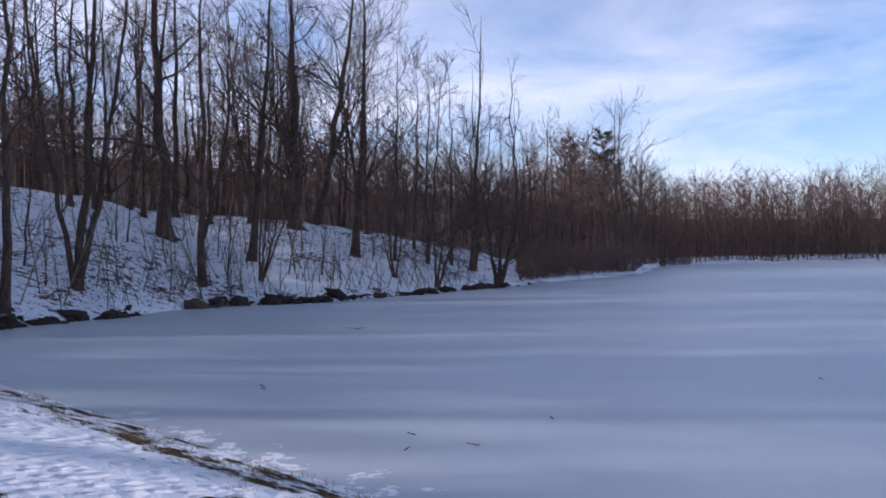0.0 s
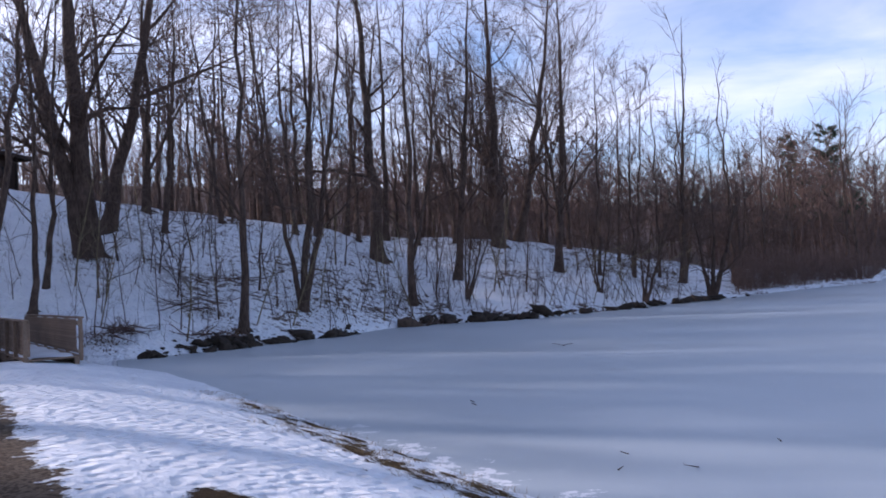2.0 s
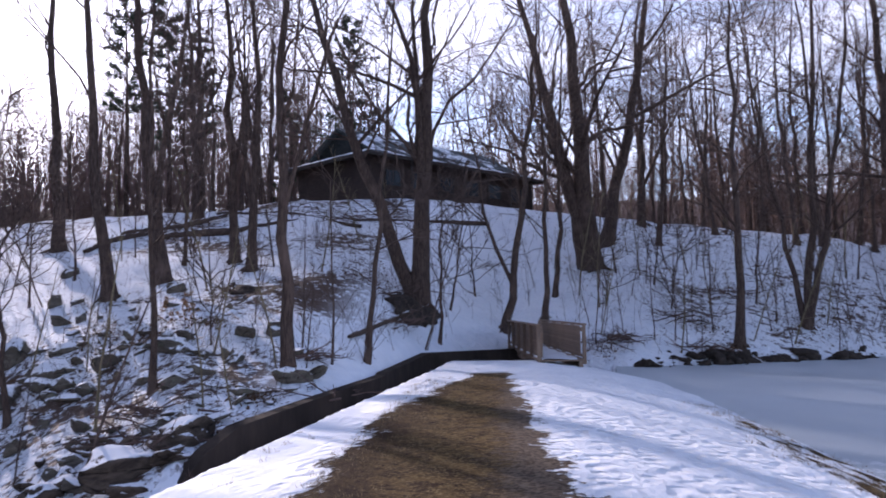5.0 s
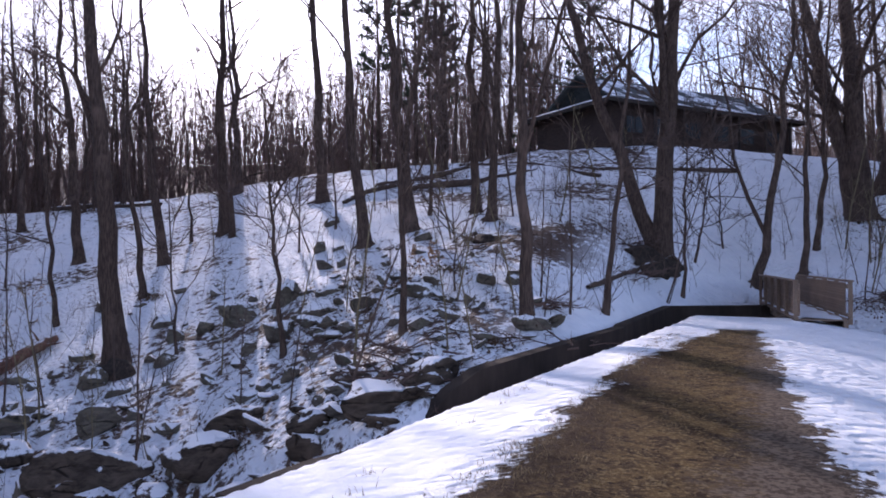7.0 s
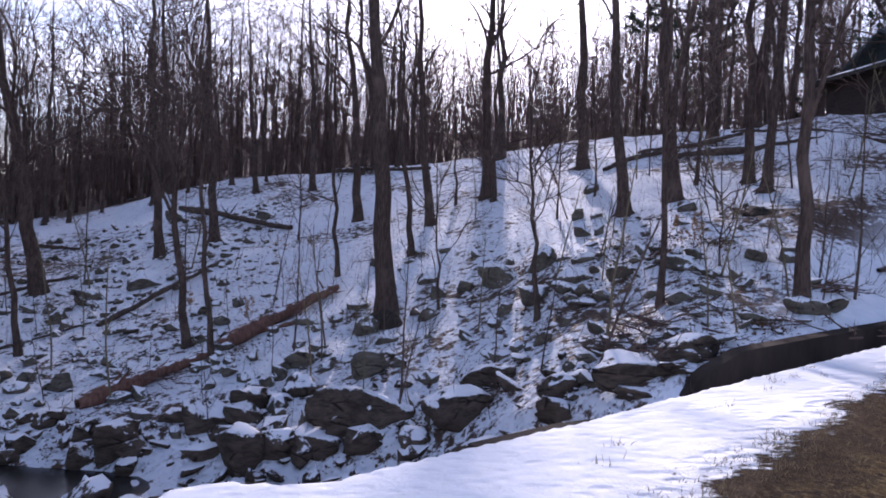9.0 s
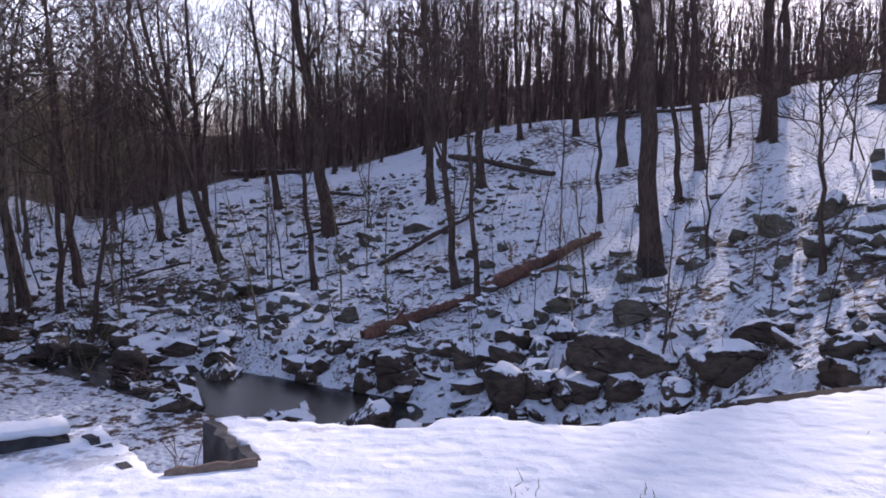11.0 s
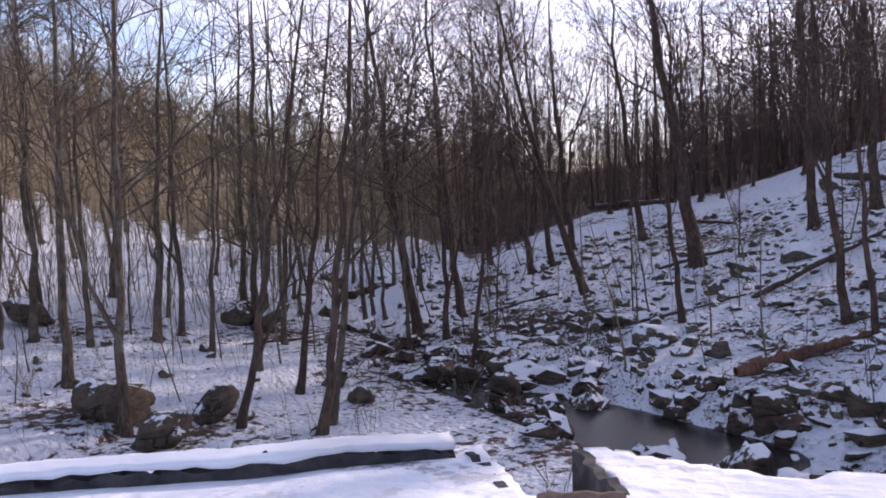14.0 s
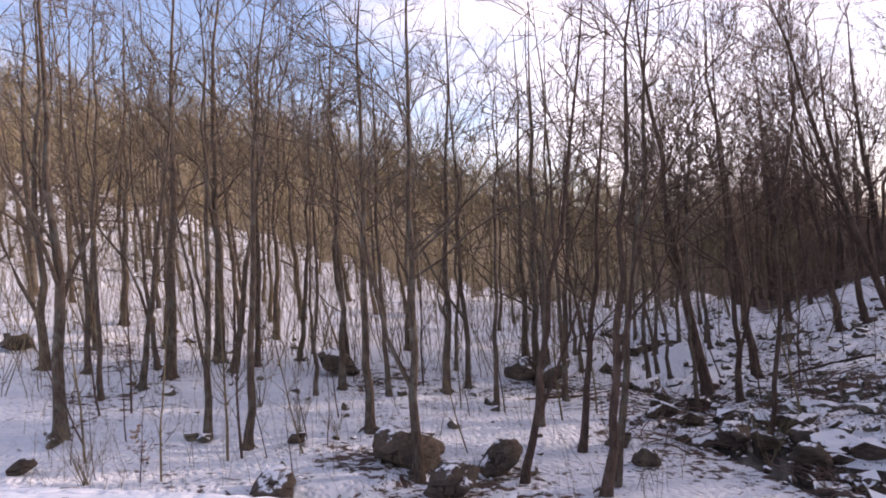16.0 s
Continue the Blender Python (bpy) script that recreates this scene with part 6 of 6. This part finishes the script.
snow_wall("outlet_wall", [at(178, 7.5, -0.42), at(163, 6.5, -0.38), at(150.5, 6.1, -0.39), at(141, 6.2, -0.42), at(134.0, 6.3, -0.475)], 0.24, 0.6, 0.022, "low dark stone wall under a thick bank of snow")
wall_run("outlet_side_far", [at(132.7, 6.3, -0.590), at(132.0, 6.0, -0.548), at(131.3, 5.7, -0.520), at(130.7, 5.45, -0.478), at(130.15, 5.2, -0.462)], 0.07, "thin dark stone edge of the outlet half buried in snow", M_STONE_DARK, 1.2, 0.018)
wall_run("outlet_side", [at(124.1, 6.15, -0.52), at(122.8, 5.5, -0.46), at(121.0, 4.93, -0.41)], 0.08, "dark stone side of the outlet under the snow", M_STONE_DARK, 1.3, 0.018)


def build_sill():
    a, b = Vector(at(127.6, 4.9, -0.42)), Vector(at(121.0, 4.86, -0.38))
    n = 8
    k = np.linspace(0, 1, n)[:, None]
    pts = np.array(a)[None] * (1 - k) + np.array(b)[None] * k - np.array(a)[None]
    pts[:, 2] += 0.012 * np.sin(np.arange(n) * 2.1)
    sp = Sprout()
    sp.tubes(pts[None], 0.042 * np.ones((1, n)) * np.array((0.7, 1, 1.05, 1, 0.95, 1, 1, 0.7)), 9)
    ob = sp.link("timber_sill", M_DECK)
    ob.location = a
    tagged(ob, "weathered round timber lying across the outlet in the snow", "timber")


build_sill()


# ---- dead grass, beech leaves and brush ----
def grass(name, seed, spots, h, label):
    g = np.random.default_rng(seed)
    foot = []
    for u, n in spots:
        p = un(u, n)
        m = int(g.integers(6, 15))
        q = np.stack((p.x + g.normal(0, 0.06, m), p.y + g.normal(0, 0.06, m)), -1)
        foot.append(np.column_stack((q, ground_z(q[:, 0], q[:, 1]) - 0.01)))
    foot = np.vstack(foot)
    sp = Sprout()
    way = np.tile((0, 0, 1.0), (len(foot), 1)) + g.normal(0, 0.45, (len(foot), 3))
    sp.tubes(branch_paths(g, foot, way, h * g.uniform(0.3, 1.1, len(foot)), 2, -0.12, 0.1), np.array((0.0028, 0.0022, 0.001))[None] * np.ones((len(foot), 1)), 3, True)
    tagged(sp.link(name, M_GRASS), label, "grass", kind="stuff")


M_GRASS = plain("dead_grass", (0.16, 0.11, 0.055), (0.32, 0.24, 0.13), 0.9, 6.0)
gg = np.random.default_rng(8)
grass("track_grass", 91, [(gg.uniform(-3, 18), -2.1 + abs(gg.normal(0, 0.75))) for _ in range(480)], 0.075, "short dead grass at the edge of the track")
grass("slope_grass", 92, [(gg.uniform(-2, 12), gg.uniform(-3.6, -2.3)) for _ in range(16)], 0.10, "dead grass blades poking through the snow of the dam")
grass("water_edge_grass", 93, [(gg.uniform(2, 17), 4.35 + gg.normal(0, 0.35)) for _ in range(330)], 0.09, "flattened dead grass at the pond's edge")


def leafy(seed, x, y, h, n):
    g = np.random.default_rng(seed)
    e = new("beech_sapling")
    e.location = (x, y, gz(x, y))
    sp = Sprout()
    st = branch_paths(g, np.zeros((1, 3)), np.array(((0.05, 0.0, 1.0),)), np.array((h,)), 5, 0.02, 0.06)
    sp.tubes(st, 0.007 * h * np.linspace(1, 0.2, 6)[None], 5)
    p, d, t = offshoots(g, st, 12, 0.15, 0.98, 1.1)
    br = branch_paths(g, p, d, h * g.uniform(0.25, 0.5, len(p)) * (1.1 - 0.6 * t), 3, 0.03, 0.12)
    sp.tubes(br, 0.006 * np.linspace(1, 0.3, 4)[None] * np.ones((len(p), 1)), 3, True)
    sp.link("stem", M_TWIG, e)
    q, d, t = offshoots(g, br, n, 0.15, 1.0, 0.9)
    k = len(q)
    a = d + g.normal(0, 0.5, (k, 3)) - np.array((0, 0, 0.4))
    a /= np.linalg.norm(a, axis=1, keepdims=True)
    b = np.cross(a, g.normal(0, 1, (k, 3)))
    b /= np.linalg.norm(b, axis=1, keepdims=True)
    s = g.uniform(0.05, 0.10, (k, 1))
    c = np.cross(a, b)
    v = np.stack((q, q + a * s * 0.5 + b * s * 0.32, q + a * s + c * s * 0.15, q + a * s * 0.5 - b * s * 0.32), 1).reshape(-1, 3)
    lf = Sprout()
    f = np.arange(k)[:, None] * 4
    lf.v.append(v)
    lf.f.append(np.hstack((f, f + 1, f + 2, f + 3)))
    lf.n += len(v)
    lf.link("leaves", M_LEAF, e, smooth=False)
    tagged(e, "young beech that keeps its pale orange dead leaves", "sapling", "beech saplings")


for i, (x, y, h, n) in enumerate(BEECHES):
    leafy(500 + i, x, y, h, n)


def brush_pile(seed, x, y, w, h):
    g = np.random.default_rng(seed)
    sp = Sprout()
    n = 26
    foot = np.column_stack((g.normal(0, w * 0.25, (n, 2)), g.uniform(0, h * 0.4, n)))
    way = np.column_stack((g.normal(0, 1, (n, 2)), g.uniform(-0.05, 0.35, n)))
    br = branch_paths(g, foot, way, w * g.uniform(0.3, 0.8, n), 4, -0.04, 0.14)
    sp.tubes(br, 0.022 * g.uniform(0.5, 1.5, (n, 1)) * np.linspace(1, 0.3, 5)[None], 4, True)
    p, d, t = offshoots(g, br, 7, 0.2, 1.0, 0.8)
    sp.tubes(branch_paths(g, p, d, w * g.uniform(0.06, 0.2, len(p)), 2, 0.02, 0.15), np.array((0.010, 0.007, 0.003))[None] * np.ones((len(p), 1)), 3, True)
    ob = sp.link("fallen_bough", M_BRUSH)
    ob.location = (x, y, gz(x, y))
    tagged(ob, "tangle of fallen brown branches on the snow", "branches", "fallen branches")


for i, (x, y, w, h) in enumerate(PILES):
    if x < -24 and -4 < y < 14 and i % 3:
        continue
    brush_pile(560 + i, x, y, w, h)


# ---- sticks and frozen leaves on the ice ----
def ice_debris():
    for i, (x, y, w) in enumerate(DEBRIS):
        w *= 0.6
        g = np.random.default_rng(640 + i)
        sp = Sprout()
        a = g.uniform(0, 6.28)
        way = np.array(((math.cos(a), math.sin(a), 0.02),))
        st = branch_paths(g, np.zeros((1, 3)), way, np.array((w,)), 4, 0.0, 0.12)
        st[..., 2] = 0.012 + 0.01 * np.arange(5)
        sp.tubes(st, 0.012 * np.linspace(1, 0.4, 5)[None], 5)
        p, d, t = offshoots(g, st, 2, 0.3, 0.8, 0.6)
        d[:, 2] = np.abs(d[:, 2]) * 0.3
        sp.tubes(branch_paths(g, p, d, w * np.array((0.3, 0.25)), 2, 0.0, 0.1), np.array((0.008, 0.006, 0.002))[None] * np.ones((2, 1)), 4, True)
        ob = sp.link("stick", M_LOG)
        ob.location = (x, y, -0.70)
        tagged(ob, "small dark stick frozen on the pond ice", "stick", "sticks on the ice")


ice_debris()


def shrub(seed, x, y, h, n, mat):
    """A leafless shrub of many stems fanning from one root."""
    g = np.random.default_rng(seed)
    sp = Sprout()
    a = g.uniform(0, 6.28, n)
    way = np.stack((np.cos(a) * 0.45, np.sin(a) * 0.45, np.ones(n)), -1) + g.normal(0, 0.15, (n, 3))
    st = branch_paths(g, g.normal(0, 0.05, (n, 3)) * np.array((1, 1, 0)), way, h * g.uniform(0.6, 1.15, n), 5, 0.0, 0.07)
    sp.tubes(st, 0.011 * np.linspace(1, 0.25, 6)[None] * g.uniform(0.7, 1.3, (n, 1)), 4, True)
    p, d, t = offshoots(g, st, 7, 0.3, 0.97, 0.5)
    tw = branch_paths(g, p, d, h * g.uniform(0.12, 0.3, len(p)), 2, 0.05, 0.1)
    sp.tubes(tw, np.array((0.006, 0.004, 0.002))[None] * np.ones((len(p), 1)), 3, True)
    ob = sp.link("shrub", mat)
    ob.location = (x, y, gz(x, y) - 0.02)
    tagged(ob, "leafless many-stemmed shrub standing in the snow", "shrub", "leafless shrubs")


for i, (x, y, h, n) in enumerate(SHRUBS):
    shrub(660 + i, x, y, h, n, M_TWIG_PALE if y < -10 else M_TWIG)


def arched_sapling(seed, az, d, h, way):
    """A young stem that snow has bent over into an arch."""
    g = np.random.default_rng(seed)
    p = polar(az, d)
    sp = Sprout()
    st = branch_paths(g, np.zeros((1, 3)), np.array(((way * 0.25, 0.05, 1.0),)), np.array((h,)), 9, 0.0, 0.02)
    bend = np.linspace(0, 1, 10) ** 2.2
    st[0, :, 0] += way * bend * h * 0.42
    st[0, :, 2] -= bend * h * 0.42
    sp.tubes(st, 0.028 * np.linspace(1, 0.25, 10)[None], 5, True)
    q, dd, t = offshoots(g, st, 14, 0.35, 0.98, 0.6)
    sp.tubes(branch_paths(g, q, dd, h * g.uniform(0.1, 0.25, len(q)), 2, -0.05, 0.1), np.array(((0.011, 0.008, 0.003),)) * np.ones((len(q), 1)), 3, True)
    ob = sp.link("arched_sapling", M_TWIG_PALE)
    ob.location = (p.x, p.y, gz(p.x, p.y) - 0.05)
    tagged(ob, "pale young tree bent over into an arch at the shore", "sapling", "arched saplings")


for i, (az, d, h, way) in enumerate(((5.6, 46, 6.0, 1), (4.2, 47, 5.2, 1), (2.6, 49, 6.5, 1), (1.4, 50, 5.0, -1), (0.4, 51, 5.6, 1), (7.4, 44, 5.0, 1), (-0.6, 52, 4.6, 1))):
    arched_sapling(690 + i, az, d, h, way)
